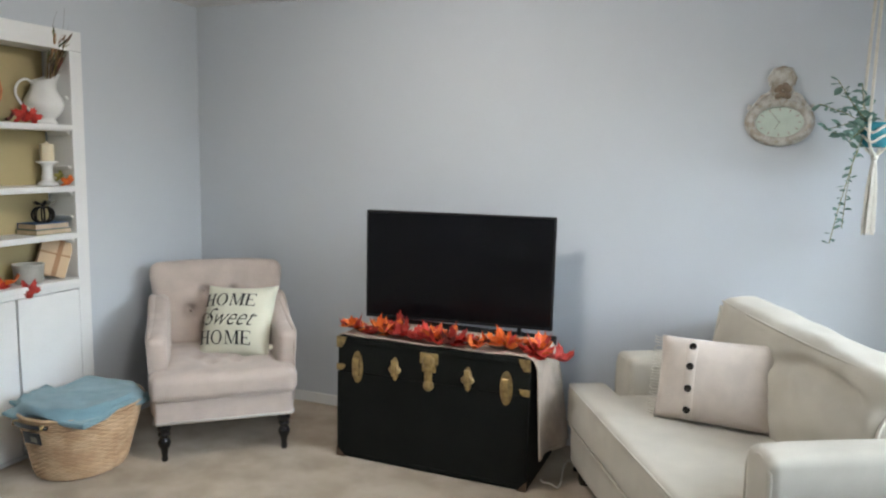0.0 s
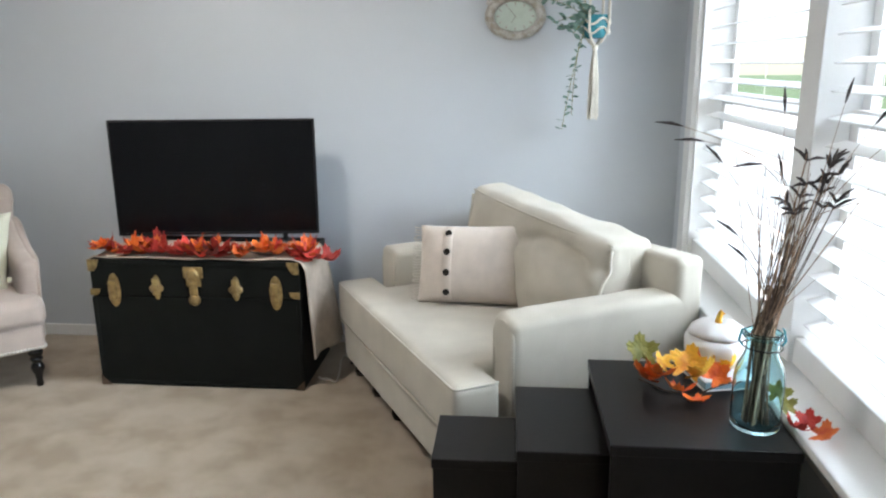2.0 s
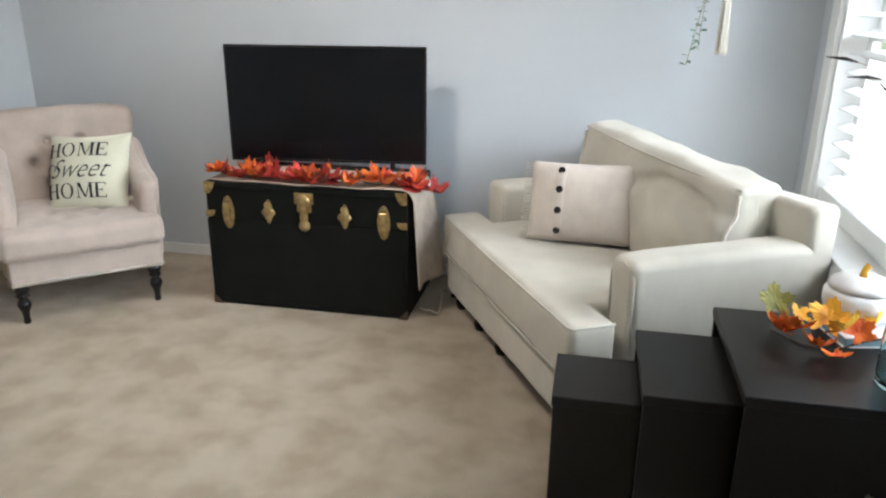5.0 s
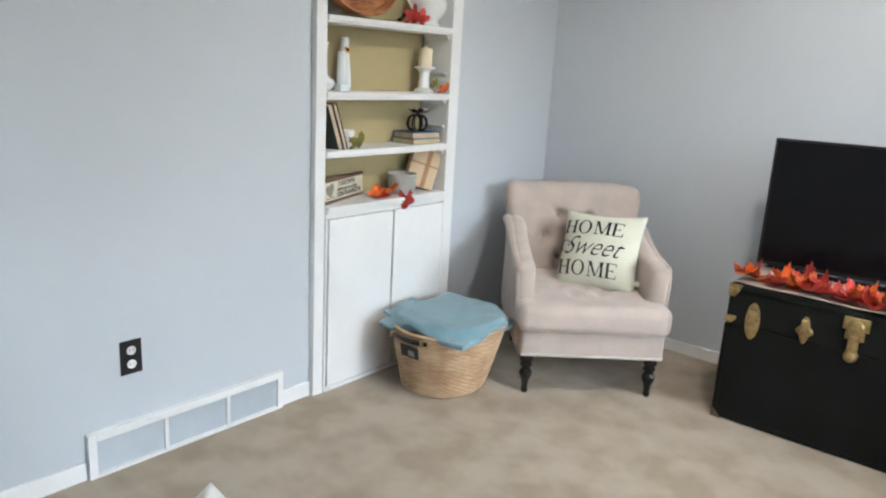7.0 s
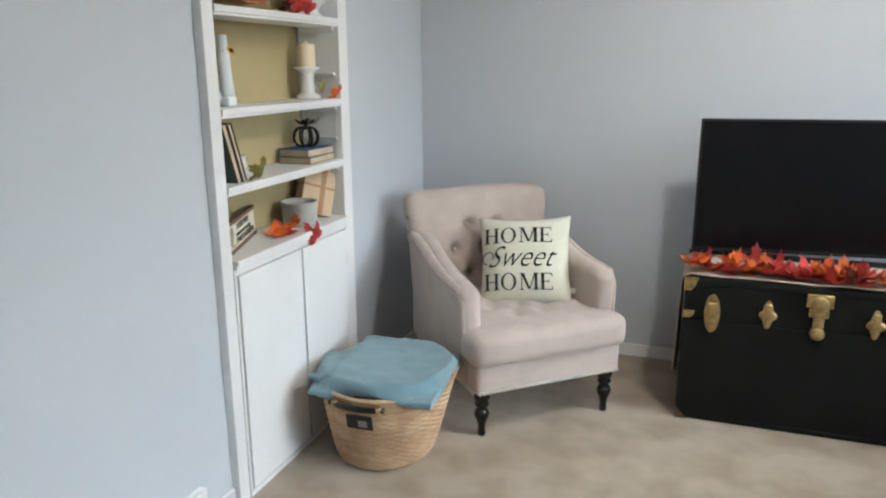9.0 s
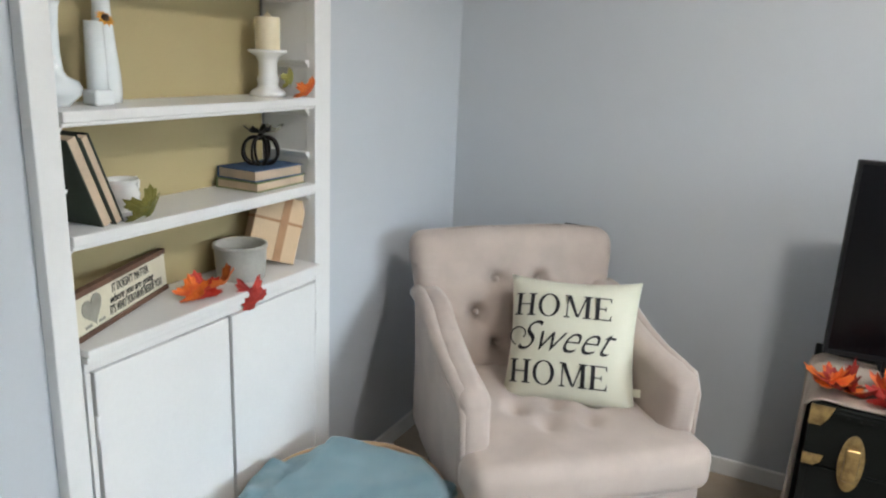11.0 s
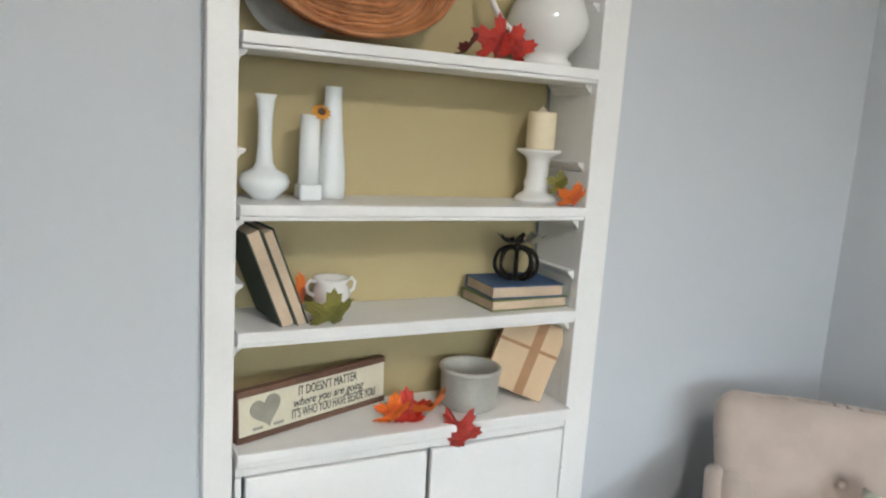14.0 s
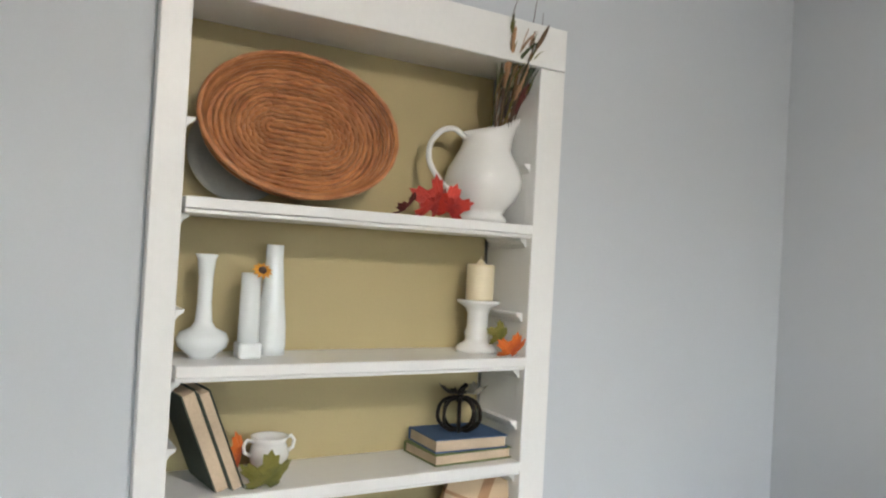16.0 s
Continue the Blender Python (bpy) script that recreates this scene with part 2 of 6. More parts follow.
def soft(x0, x1, y0, y1, z0, z1, r, k=3, n=6, crown=(0, 0, 0), wrinkle=0.0, warp=None, bm=None):
    """A padded block with rounded edges, swelling by crown along each axis."""
    bm = bm or bmesh.new()
    c = Vector(((x0 + x1) / 2, (y0 + y1) / 2, (z0 + z1) / 2))
    h = Vector(((x1 - x0) / 2, (y1 - y0) / 2, (z1 - z0) / 2))
    r = min(r, h.x * 0.99, h.y * 0.99, h.z * 0.99)
    lines = []
    for a in range(3):
        edge = [-h[a] + r * i / k for i in range(k + 1)]
        inner = [(-h[a] + r) + 2 * (h[a] - r) * i / n for i in range(1, n)]
        lines.append(edge + inner + [-v for v in reversed(edge)])
    seen = {}

    def vert(p):
        key = tuple(round(v, 6) for v in p)
        if key not in seen:
            p = Vector(p)
            inn = Vector([max(-h[a] + r, min(h[a] - r, p[a])) for a in range(3)])
            off = p - inn
            q = inn + off.normalized() * r if off.length > 1e-9 else p.copy()
            s = [q[a] / h[a] for a in range(3)]
            for a in range(3):
                b, e = (a + 1) % 3, (a + 2) % 3
                q[a] += crown[a] * s[a] * max(0, 1 - s[b] ** 2) * max(0, 1 - s[e] ** 2)
            q += c
            if wrinkle:
                q += wrinkle * noise.noise_vector(q * 7)
            seen[key] = bm.verts.new(warp(q) if warp else q)
        return seen[key]

    for a in range(3):
        b, e = (a + 1) % 3, (a + 2) % 3
        for side in (-1, 1):
            for i in range(len(lines[b]) - 1):
                for j in range(len(lines[e]) - 1):
                    quad = []
                    for bi, ej in ((i, j), (i + 1, j), (i + 1, j + 1), (i, j + 1)):
                        p = [0, 0, 0]
                        p[a], p[b], p[e] = side * h[a], lines[b][bi], lines[e][ej]
                        quad.append(vert(p))
                    if side < 0:
                        quad.reverse()
                    bm.faces.new(quad)
    return bm


def lathe(profile, seg=32, bm=None, at=(0, 0, 0), sx=1.0, sy=1.0, fn=None):
    bm = bm or bmesh.new()
    rings = []
    for r, z in profile:
        ring = []
        for i in range(seg):
            a = 2 * math.pi * i / seg
            k = fn(a, z) if fn else 1.0
            ring.append(bm.verts.new((at[0] + r * k * sx * math.cos(a), at[1] + r * k * sy * math.sin(a), at[2] + z)))
        rings.append(ring)
    for p, q in zip(rings, rings[1:]):
        for i in range(seg):
            bm.faces.new((p[i], p[(i + 1) % seg], q[(i + 1) % seg], q[i]))
    for ring, flip in ((rings[0], True), (rings[-1], False)):
        if profile[0 if flip else -1][0] > 1e-4:
            bm.faces.new(list(reversed(ring)) if flip else ring)
    return bm


def tube(pts, r, seg=8, bm=None, closed=False, flat=1.0):
    bm = bm or bmesh.new()
    pts = [Vector(p) for p in pts]
    n = len(pts)
    rings = []
    side = None
    for i, p in enumerate(pts):
        t = (pts[(i + 1) % n] - pts[i - 1]) if closed else (pts[min(i + 1, n - 1)] - pts[max(i - 1, 0)])
        t.normalize()
        if side is None:
            side = t.orthogonal().normalized()
        side = (side - t * side.dot(t)).normalized()
        up = t.cross(side)
        rr = r[i] if isinstance(r, (list, tuple)) else r
        rings.append([bm.verts.new(p + rr * (math.cos(2 * math.pi * j / seg) * side + flat * math.sin(2 * math.pi * j / seg) * up)) for j in range(seg)])
    for i in range(n if closed else n - 1):
        p, q = rings[i], rings[(i + 1) % n]
        for j in range(seg):
            bm.faces.new((p[j], p[(j + 1) % seg], q[(j + 1) % seg], q[j]))
    if not closed:
        bm.faces.new(list(reversed(rings[0])))
        bm.faces.new(rings[-1])
    return bm


def prism(outline, z0, z1, r=0.0, seg=3):
    """An outline in x and y, drawn up from z0 to z1, with rounded edges."""
    bm = bmesh.new()
    low = [bm.verts.new((x, y, z0)) for x, y in outline]
    high = [bm.verts.new((x, y, z1)) for x, y in outline]
    bm.faces.new(list(reversed(low)))
    bm.faces.new(high)
    n = len(outline)
    for i in range(n):
        bm.faces.new((low[i], low[(i + 1) % n], high[(i + 1) % n], high[i]))
    bmesh.ops.recalc_face_normals(bm, faces=bm.faces)
    if r:
        bmesh.ops.bevel(bm, geom=list(bm.edges), offset=r, segments=seg, affect="EDGES", profile=0.5)
    return bm


def leaf_mesh(size, curl=0.25, lobes=5, bm=None, seed=0):
    """A maple leaf lying in x and y, its stalk at the origin, cupped, with thickness."""
    rng = random.Random(seed)
    bm = bm or bmesh.new()
    outline = []
    n = 40
    for i in range(n):
        a = 2 * math.pi * i / n
        lob = abs(math.cos((lobes / 2) * a)) ** 1.1
        tooth = 0.07 * math.cos(lobes * 4 * a)
        r = 0.56 + 0.40 * lob * (0.55 + 0.45 * math.cos(a) ** 2 if abs(a - math.pi) < 1.2 else 1.0) + tooth
        if abs(a - math.pi) < 0.35:
            r *= 0.55
        outline.append((r * math.cos(a) + 0.5, r * math.sin(a)))
    ph = rng.uniform(0, 6)

    def z(x, y, up):
        return size * (curl * (0.5 * (x - 0.5) ** 2 + 0.9 * y * y) - 0.10 * abs(y) + 0.06 * math.sin(5 * x + ph) * math.cos(4 * y + ph)) * 0.55 + up
    for up, flip in ((0.0008, False), (-0.0008, True)):
        mid = bm.verts.new((0.5 * size * 0.5, 0, z(0.5, 0, up)))
        half = [bm.verts.new((size * 0.5 * (0.5 + (x - 0.5) * 0.5), size * 0.25 * y, z(0.5 + (x - 0.5) * 0.5, y * 0.5, up))) for x, y in outline]
        full = [bm.verts.new((size * 0.5 * x, size * 0.5 * y, z(x, y, up))) for x, y in outline]
        for i in range(n):
            j = (i + 1) % n
            faces = [(mid, half[i], half[j]), (half[i], full[i], full[j], half[j])]
            for f in faces:
                bm.faces.new(tuple(reversed(f)) if flip else f)
    return bm


def words(body, size, shear=0.0, width=1.0, depth=0.0, thin=0.0):
    """Letters as a mesh in x and y, centred on the origin."""
    cu = bpy.data.curves.new("letters", "FONT")
    cu.body, cu.size, cu.shear, cu.extrude, cu.offset = body, size, shear, depth, thin
    cu.align_x, cu.align_y = "CENTER", "CENTER"
    ob = bpy.data.objects.new("letters", cu)
    scene.collection.objects.link(ob)
    bpy.context.view_layer.update()
    data = bpy.data.meshes.new_from_object(ob)
    bm = bmesh.new()
    bm.from_mesh(data)
    bpy.data.objects.remove(ob)
    bpy.data.meshes.remove(data)
    for v in bm.verts:
        v.co.x *= width
    return bm


def square_pillow(w, h, t, pinch=0.06, n=22, seed=0, sag=0.0, bm=None):
    """A stuffed pillow in x and y, thick along z, with pointed corners."""
    bm = bm or bmesh.new()
    vs = {}

    def at(i, j, s):
        u, v = 2 * i / n - 1, 2 * j / n - 1
        x = u * w / 2 * (1 - pinch * (1 - v * v) * abs(u) ** 2)
        y = v * h / 2 * (1 - pinch * (1 - u * u) * abs(v) ** 2)
        k = max(0.0, (1 - abs(u) ** 2.6) * (1 - abs(v) ** 2.6)) ** 0.55
        z = s * t / 2 * k + 0.006 * noise.noise(Vector((x * 9 + seed, y * 9, s))) * k + sag * (u * u)
        return (x, y, z)
    for s in (1, -1):
        for i in range(n + 1):
            for j in range(n + 1):
                edge = i in (0, n) or j in (0, n)
                if edge and s < 0:
                    vs[i, j, s] = vs[i, j, 1]
                else:
                    vs[i, j, s] = bm.verts.new(at(i, j, s))
        for i in range(n):
            for j in range(n):
                q = (vs[i, j, s], vs[i + 1, j, s], vs[i + 1, j + 1, s], vs[i, j + 1, s])
                bm.faces.new(q if s > 0 else tuple(reversed(q)))
    return bm


def pillow_height(x, y, w, h, t, seed=0):
    u, v = max(-1, min(1, 2 * x / w)), max(-1, min(1, 2 * y / h))
    k = max(0.0, (1 - abs(u) ** 2.6) * (1 - abs(v) ** 2.6)) ** 0.55
    return t / 2 * k + 0.006 * noise.noise(Vector((x * 9 + seed, y * 9, 1))) * k


def axes(origin, xdir, ydir):
    """A pose from an origin and two directions, x kept, y squared to it."""
    x = Vector(xdir).normalized()
    y = Vector(ydir)
    y = (y - x * y.dot(x)).normalized()
    z = x.cross(y)
    return Matrix(((x.x, y.x, z.x, origin[0]), (x.y, y.y, z.y, origin[1]), (x.z, y.z, z.z, origin[2]), (0, 0, 0, 1)))


# ---- the room ----
XW, XE, YN, YS, ZC = -3.271, 0.96, 3.80, -2.30, 2.44
# south of y 0.86 lies an unseen bay, added to let in more daylight
WIN = (-0.33, 3.50, 0.61, 2.10)          # the window's opening: y from, to, z from, to
BK0, BK1, BKTOP = 1.99, 2.84, 2.10      # the bookcase's recess

floor = tagged(part("floor", boxes((XW - 0.2, XE + 0.16, YS - 0.15, YN + 0.15, -0.12, 0.0)), CARPET), "mottled beige cut-pile carpet over the whole floor", "carpet", kind="structure")
tagged(part("ceiling", boxes((XW - 0.2, XE + 0.16, YS - 0.15, YN + 0.15, ZC, ZC + 0.12)), CEIL), "plain white painted ceiling", "ceiling", kind="structure")
tagged(part("wall_north", boxes((XW - 0.2, XE + 0.16, YN, YN + 0.15, 0, ZC)), WALL), "pale blue-grey painted wall behind the television", "wall", kind="structure")
tagged(part("wall_south", boxes((XW - 0.2, XE + 0.16, YS - 0.15, YS, 0, ZC)), WALL), "pale blue-grey painted wall", "wall", kind="structure")
tagged(part("wall_west", boxes((XW - 0.2, XW, YS, BK0, 0, ZC), (XW - 0.2, XW, BK1, YN, 0, ZC), (XW - 0.2, XW, BK0, BK1, BKTOP, ZC), (XW - 0.2, XW - 0.185, BK0, BK1, 0, BKTOP)), WALL),
       "pale blue-grey painted wall round the built-in bookcase", "wall", kind="structure")
tagged(part("wall_east", boxes((XE, XE + 0.16, YS, WIN[0], 0, ZC), (XE, XE + 0.16, WIN[1], YN, 0, ZC), (XE, XE + 0.16, WIN[0], WIN[1], 0, WIN[2] - 0.03), (XE, XE + 0.16, WIN[0], WIN[1], WIN[3], ZC)), WALL),
       "pale blue-grey painted wall with the wide window", "wall", kind="structure")


def board(name, x0, x1, y0, y1, h, face):
    """A baseboard: a plank with an eased top; face tells the side that looks into the room."""
    return tagged(part(name, boxes((x0, x1, y0, y1, 0, h), r=0.004), WHITE), "white painted wooden baseboard along the carpet", "baseboard", kind="structure")


board("baseboard_north", XW, XE, YN - 0.015, YN, 0.066, "y")
board("baseboard_west_a", XW, XW + 0.015, YS, 0.955, 0.07, "x")
board("baseboard_west_b", XW, XW + 0.015, 1.802, 1.956, 0.07, "x")
board("baseboard_west_c", XW, XW + 0.015, 2.885, YN - 0.016, 0.066, "x")
board("baseboard_east", XE - 0.015, XE, YS, YN - 0.016, 0.085, "x")


def window():
    """The wide three-part window with its casing, sashes, glass and open slatted blinds; the southern bay is unseen,
    added for light.
    """
    y0, y1, z0, z1 = WIN
    posts = ((0.86, 0.99), (2.18, 2.31))
    w = thing("window_1", "white three-part window with open slatted blinds and bright daylight, its unseen southern bay added for light", "window", kind="structure")
    c = 0.11
    part("casing", boxes((XE - 0.022, XE - 0.001, y1, y1 + c, z0, z1 + c)), WHITE, w)
    part("casing", boxes((XE - 0.022, XE - 0.001, y0 - c, y0, z0, z1 + c)), WHITE, w)
    part("casing", boxes((XE - 0.022, XE - 0.001, y0, y1, z1, z1 + c)), WHITE, w)
    part("window_sill", boxes((0.835, XE + 0.14, y0 - c - 0.02, y1 + c + 0.02, z0 - 0.028, z0), r=0.006), WHITE, w, "broad white painted sill")
    part("apron", boxes((XE - 0.024, XE - 0.001, y0 - c, y1 + c, z0 - 0.175, z0 - 0.03), (XE - 0.05, XE - 0.024, y0 - c, y1 + c, z0 - 0.06, z0 - 0.03), r=0.003), WHITE, w)
    part("jamb", boxes((XE, XE + 0.15, y1 - 0.02, y1 - 0.001, z0 + 0.001, z1)), WHITE, w)
    part("jamb", boxes((XE, XE + 0.15, y0 + 0.001, y0 + 0.02, z0 + 0.001, z1)), WHITE, w)
    part("jamb", boxes((XE, XE + 0.15, y0 + 0.021, y1 - 0.021, z1 - 0.02, z1)), WHITE, w)
    for a, b in posts:
        part("mullion", boxes((XE + 0.005, XE + 0.14, a, b, z0 + 0.001, z1 - 0.021), r=0.004), WHITE, w)
    bays = ((y0 + 0.021, posts[0][0] - 0.001), (posts[0][1] + 0.001, posts[1][0] - 0.001), (posts[1][1] + 0.001, y1 - 0.021))
    for a, b in bays:
        part("bottom_stop", boxes((XE + 0.02, XE + 0.05, a, b, z0 + 0.001, z0 + 0.085), r=0.003), WHITE, w)
    slat = None
    for a, b in bays:
        zm = (z0 + z1) / 2
        for lo, hi, x in ((z0 + 0.09, zm + 0.02, XE + 0.105), (zm - 0.02, z1 - 0.025, XE + 0.13)):
            s = part("sash", boxes((x, x + 0.022, a, a + 0.05, lo, hi), (x, x + 0.022, b - 0.05, b, lo, hi), (x, x + 0.022, a + 0.05, b - 0.05, lo, lo + 0.045), (x, x + 0.022, a + 0.05, b - 0.05, hi - 0.045, hi)), WHITE, w)
            p = part("pane", boxes((x + 0.009, x + 0.012, a + 0.05, b - 0.05, lo + 0.045, hi - 0.045)), PANE, s)
            p.visible_shadow = False
        z = z0 + 0.14
        mid = (a + b) / 2
        while z < z1 - 0.08:
            turn = pose(XE + 0.06, mid, z, 0, -15, 0)
            if slat is None:
                slat = part("slat", boxes((-0.03, 0.03, -(b - a) / 2 + 0.012, (b - a) / 2 - 0.012, -0.0018, 0.0018)), SLAT, w, m=turn)
            else:
                again(slat, "slat", w, turn)
            z += 0.076
        part("head_rail", boxes((XE + 0.03, XE + 0.09, a + 0.01, b - 0.01, z1 - 0.075, z1 - 0.022), r=0.003), WHITE, w)
        for y in (a + 0.18, mid, b - 0.18):
            part("ladder_cord", tube([(XE + 0.06 + 0.034, y, z0 + 0.1), (XE + 0.06 + 0.034, y, z1 - 0.06)], 0.0016, 5), COTTON, w)


window()


def register():
    """The baseboard heat register with three panels."""
    v = thing("vent_1", "white baseboard register with three pale metal grilles", "vent", kind="structure")
    y0, y1, h = 0.96, 1.797, 0.17
    e = [y0 + 0.03, y0 + 0.295, y0 + 0.565, y1 - 0.03]
    part("frame", boxes((XW, XW + 0.028, y0, y0 + 0.03, 0, h), (XW, XW + 0.028, y1 - 0.028, y1, 0, h), (XW, XW + 0.028, y0 + 0.03, y1 - 0.028, h - 0.03, h), (XW, XW + 0.028, y0 + 0.03, y1 - 0.028, 0, 0.012),
                        (XW, XW + 0.026, e[1] - 0.008, e[1] + 0.008, 0.012, h - 0.03), (XW, XW + 0.026, e[2] - 0.008, e[2] + 0.008, 0.012, h - 0.03), r=0.002), WHITE, v)
    for a, b in ((y0 + 0.03, e[1] - 0.008), (e[1] + 0.008, e[2] - 0.008), (e[2] + 0.008, y1 - 0.028)):
        g = part("grille", boxes((XW, XW + 0.012, a, b, 0.012, h - 0.03)), SILVER, v)
        n = 40
        bm = bmesh.new()
        for i in range(n):
            y = a + (i + 0.5) * (b - a) / n
            box(bm, XW + 0.012, XW + 0.0145, y - 0.0018, y + 0.0018, 0.016, h - 0.034)
        part("louvre", bm, SILVER, g)


register()


def outlet():
    o = thing("wall_outlet", "black double wall outlet plate with pale sockets", "outlet", pose(XW, 1.14, 0.412))
    part("plate", boxes((0, 0.006, -0.04, 0.04, -0.064, 0.064), r=0.002), OUTLETBLACK, o)
    for z in (-0.026, 0.026):
        bm = lathe([(0.0165, 0.0), (0.0165, 0.003), (0.0, 0.003)], 20)
        s = part("socket", bm, MATTEWHITE, o, m=pose(0.006, 0, z, 0, 90, 0))
        part("slot", boxes((0.0092, 0.0096, -0.008, -0.006, z - 0.004, z + 0.006), (0.0092, 0.0096, 0.006, 0.008, z - 0.004, z + 0.006)), OUTLETBLACK, o)


outlet()


def switch_plate():
    o = thing("wall_plate", "black wall plate low on the wall behind the armchair", "outlet", pose(-2.742, YN, 0.812))
    part("plate", boxes((-0.04, 0.04, -0.006, 0, -0.062, 0.062), r=0.002), OUTLETBLACK, o)
    part("rocker", boxes((-0.016, 0.016, -0.010, -0.0062, -0.033, 0.033), r=0.002), OUTLETBLACK, o)


switch_plate()


def ceiling_light():
    c = thing("ceiling_light", "flush ceiling light with a glowing frosted dome", "lamp", pose(-1.36, 2.28, ZC))
    part("base", lathe([(0.17, -0.02), (0.175, -0.012), (0.175, 0.0)], 40), WHITE, c)
    part("diffuser", lathe([(0.0, -0.12), (0.05, -0.113), (0.09, -0.088), (0.112, -0.05), (0.116, -0.02)], 40), DIFFUSER, c, smooth=True)


ceiling_light()


# ---- the chair-and-a-half by the window ----
SW = 1.382


def on_sofa(p):
    """From across, back and up on the sofa to the room: it stands slantwise in the corner."""
    deep = 0.84 + 0.20 * p[0] / SW
    return Vector((-0.734 + 0.484 * p[0] + 0.875 * p[1] * deep, 3.405 - 0.875 * p[0] + 0.484 * p[1] * deep, p[2]))


def warped(bm):
    for v in bm.verts:
        v.co = on_sofa(v.co)
    return bm


def sofa():
    s = thing("loveseat", "cream canvas chair-and-a-half with loose cushions beside the window", "sofa")
    part("base", soft(0.02, SW - 0.02, 0.02, 0.96, 0.085, 0.277, 0.03, crown=(0, 0.008, 0), wrinkle=0.004, warp=on_sofa, n=14), CREAM, s, smooth=True)
    out = [(0, 0), (SW, 0), (SW, 0.175), (SW - 0.155, 0.175), (SW - 0.155, 0.80), (0.185, 0.80), (0.185, 0.235), (0, 0.235)]
    bm = prism(out, 0.272, 0.475, 0.035, 4)
    part("seat_cushion", warped(bm), CREAM, s, smooth=True)
    for z in (0.466, 0.280):
        part("piping", warped(tube([(0.008, 0.21, z), (0.006, 0.03, z), (0.012, 0.012, z), (0.03, 0.005, z), (SW / 2, 0.0, z), (SW - 0.03, 0.005, z), (SW - 0.012, 0.012, z), (SW - 0.006, 0.03, z), (SW - 0.008, 0.165, z)], 0.005, 6)), CREAM, s, smooth=True)
    for a, wide, front, top in ((0.03, 0.17, 0.265, 0.642), (SW - 0.15, 0.15, 0.212, 0.672)):
        part("arm", soft(a, a + wide, front, 0.97, 0.095, top, 0.034, k=4, n=8, crown=(0.008, 0, 0.008), wrinkle=0.004, warp=on_sofa), CREAM, s, smooth=True)
        c, h, f = a + wide / 2, wide / 2, front + 0.007
        pts = [(c - h + 0.012, f, 0.12), (c - h + 0.010, f, top - 0.075)] + [(c - (h - 0.010) * math.cos(t), f, top - 0.075 + 0.06 * math.sin(t)) for t in (0.4, 0.9, 1.57, 2.2, 2.8)] + [(c + h - 0.010, f, top - 0.075), (c + h - 0.012, f, 0.12)]
        part("piping", warped(tube(pts, 0.005, 6)), CREAM, s, smooth=True)
    part("back_frame", soft(0.03, SW, 0.875, 1.0, 0.095, 0.812, 0.032, k=4, n=10, wrinkle=0.004, warp=on_sofa), CREAM, s, smooth=True)

    def lean(p):
        k = (p[2] - 0.46) / 0.47
        if p[1] < 0.74:
            # the face caves in below the crest and bulges over the arm
            side = max(0.0, min(1.0, (p[0] - 0.42) / 0.35))
            crease = 0.815 - 0.10 * (1 - side) + 0.02 * math.sin(9 * p[0])
            dent = 0.050 * side * max(0.15, min(1, (SW - 0.20 - p[0]) / 0.16)) * math.exp(-((p[2] - crease) / 0.030) ** 2)
            bulge = 0.040 * math.exp(-((p[0] - 1.02) / 0.22) ** 2 - ((p[2] - 0.66) / 0.13) ** 2)
            ripple = 0.012 * side * math.sin(38 * (p[0] + 0.6 * p[2])) * math.exp(-((p[2] - 0.78) / 0.06) ** 2)
            p = Vector((p[0] + 0.02 * side * bulge / 0.040, p[1] - bulge + dent + ripple, p[2]))
        p = Vector((p[0], p[1] + 0.09 * k, p[2] - 0.085 * max(0, (p[0] - 0.2)) * k))
        return on_sofa(p)
    part("back_cushion", soft(0.215, SW - 0.185, 0.64, 0.85, 0.46, 0.938, 0.04, k=4, n=34, crown=(0.012, 0.04, 0.012), wrinkle=0.016, warp=lean), CREAM, s, smooth=True)
    for a in (0.22, SW - 0.185):
        pts = [lean(Vector((a, 0.652 + 0.005 * math.sin(3 * z), 0.47 + 0.44 * z))) for z in [0.02 + 0.05 * i for i in range(20)]]
        part("piping", tube(pts, 0.0065, 6), COTTON, s, smooth=True)
    rear = [lean(Vector((SW - 0.183, 0.835, 0.47 + 0.45 * z))) for z in (0.02, 0.2, 0.4, 0.6, 0.8, 0.9)]
    part("piping", tube(rear, 0.0065, 6), COTTON, s, smooth=True)
    crest = [lean(Vector((0.22 + (SW - 0.405) * i / 12, 0.655 - 0.03 * math.sin(math.pi * i / 12), 0.918))) for i in range(13)]
    part("piping", tube(crest, 0.005, 6), CREAM, s, smooth=True)
    leg = [(0.024, 0.0), (0.032, 0.025), (0.028, 0.05), (0.038, 0.094)]
    for a, b in ((0.10, 0.09), (SW - 0.1, 0.09), (0.10, 0.9), (SW - 0.1, 0.9), (0.36, 0.09), (0.62, 0.09)):
        p = on_sofa((a, b, 0))
        part("leg", lathe(leg, 16, at=p), LEGBLACK, s, smooth=True)
    return s


sofa()


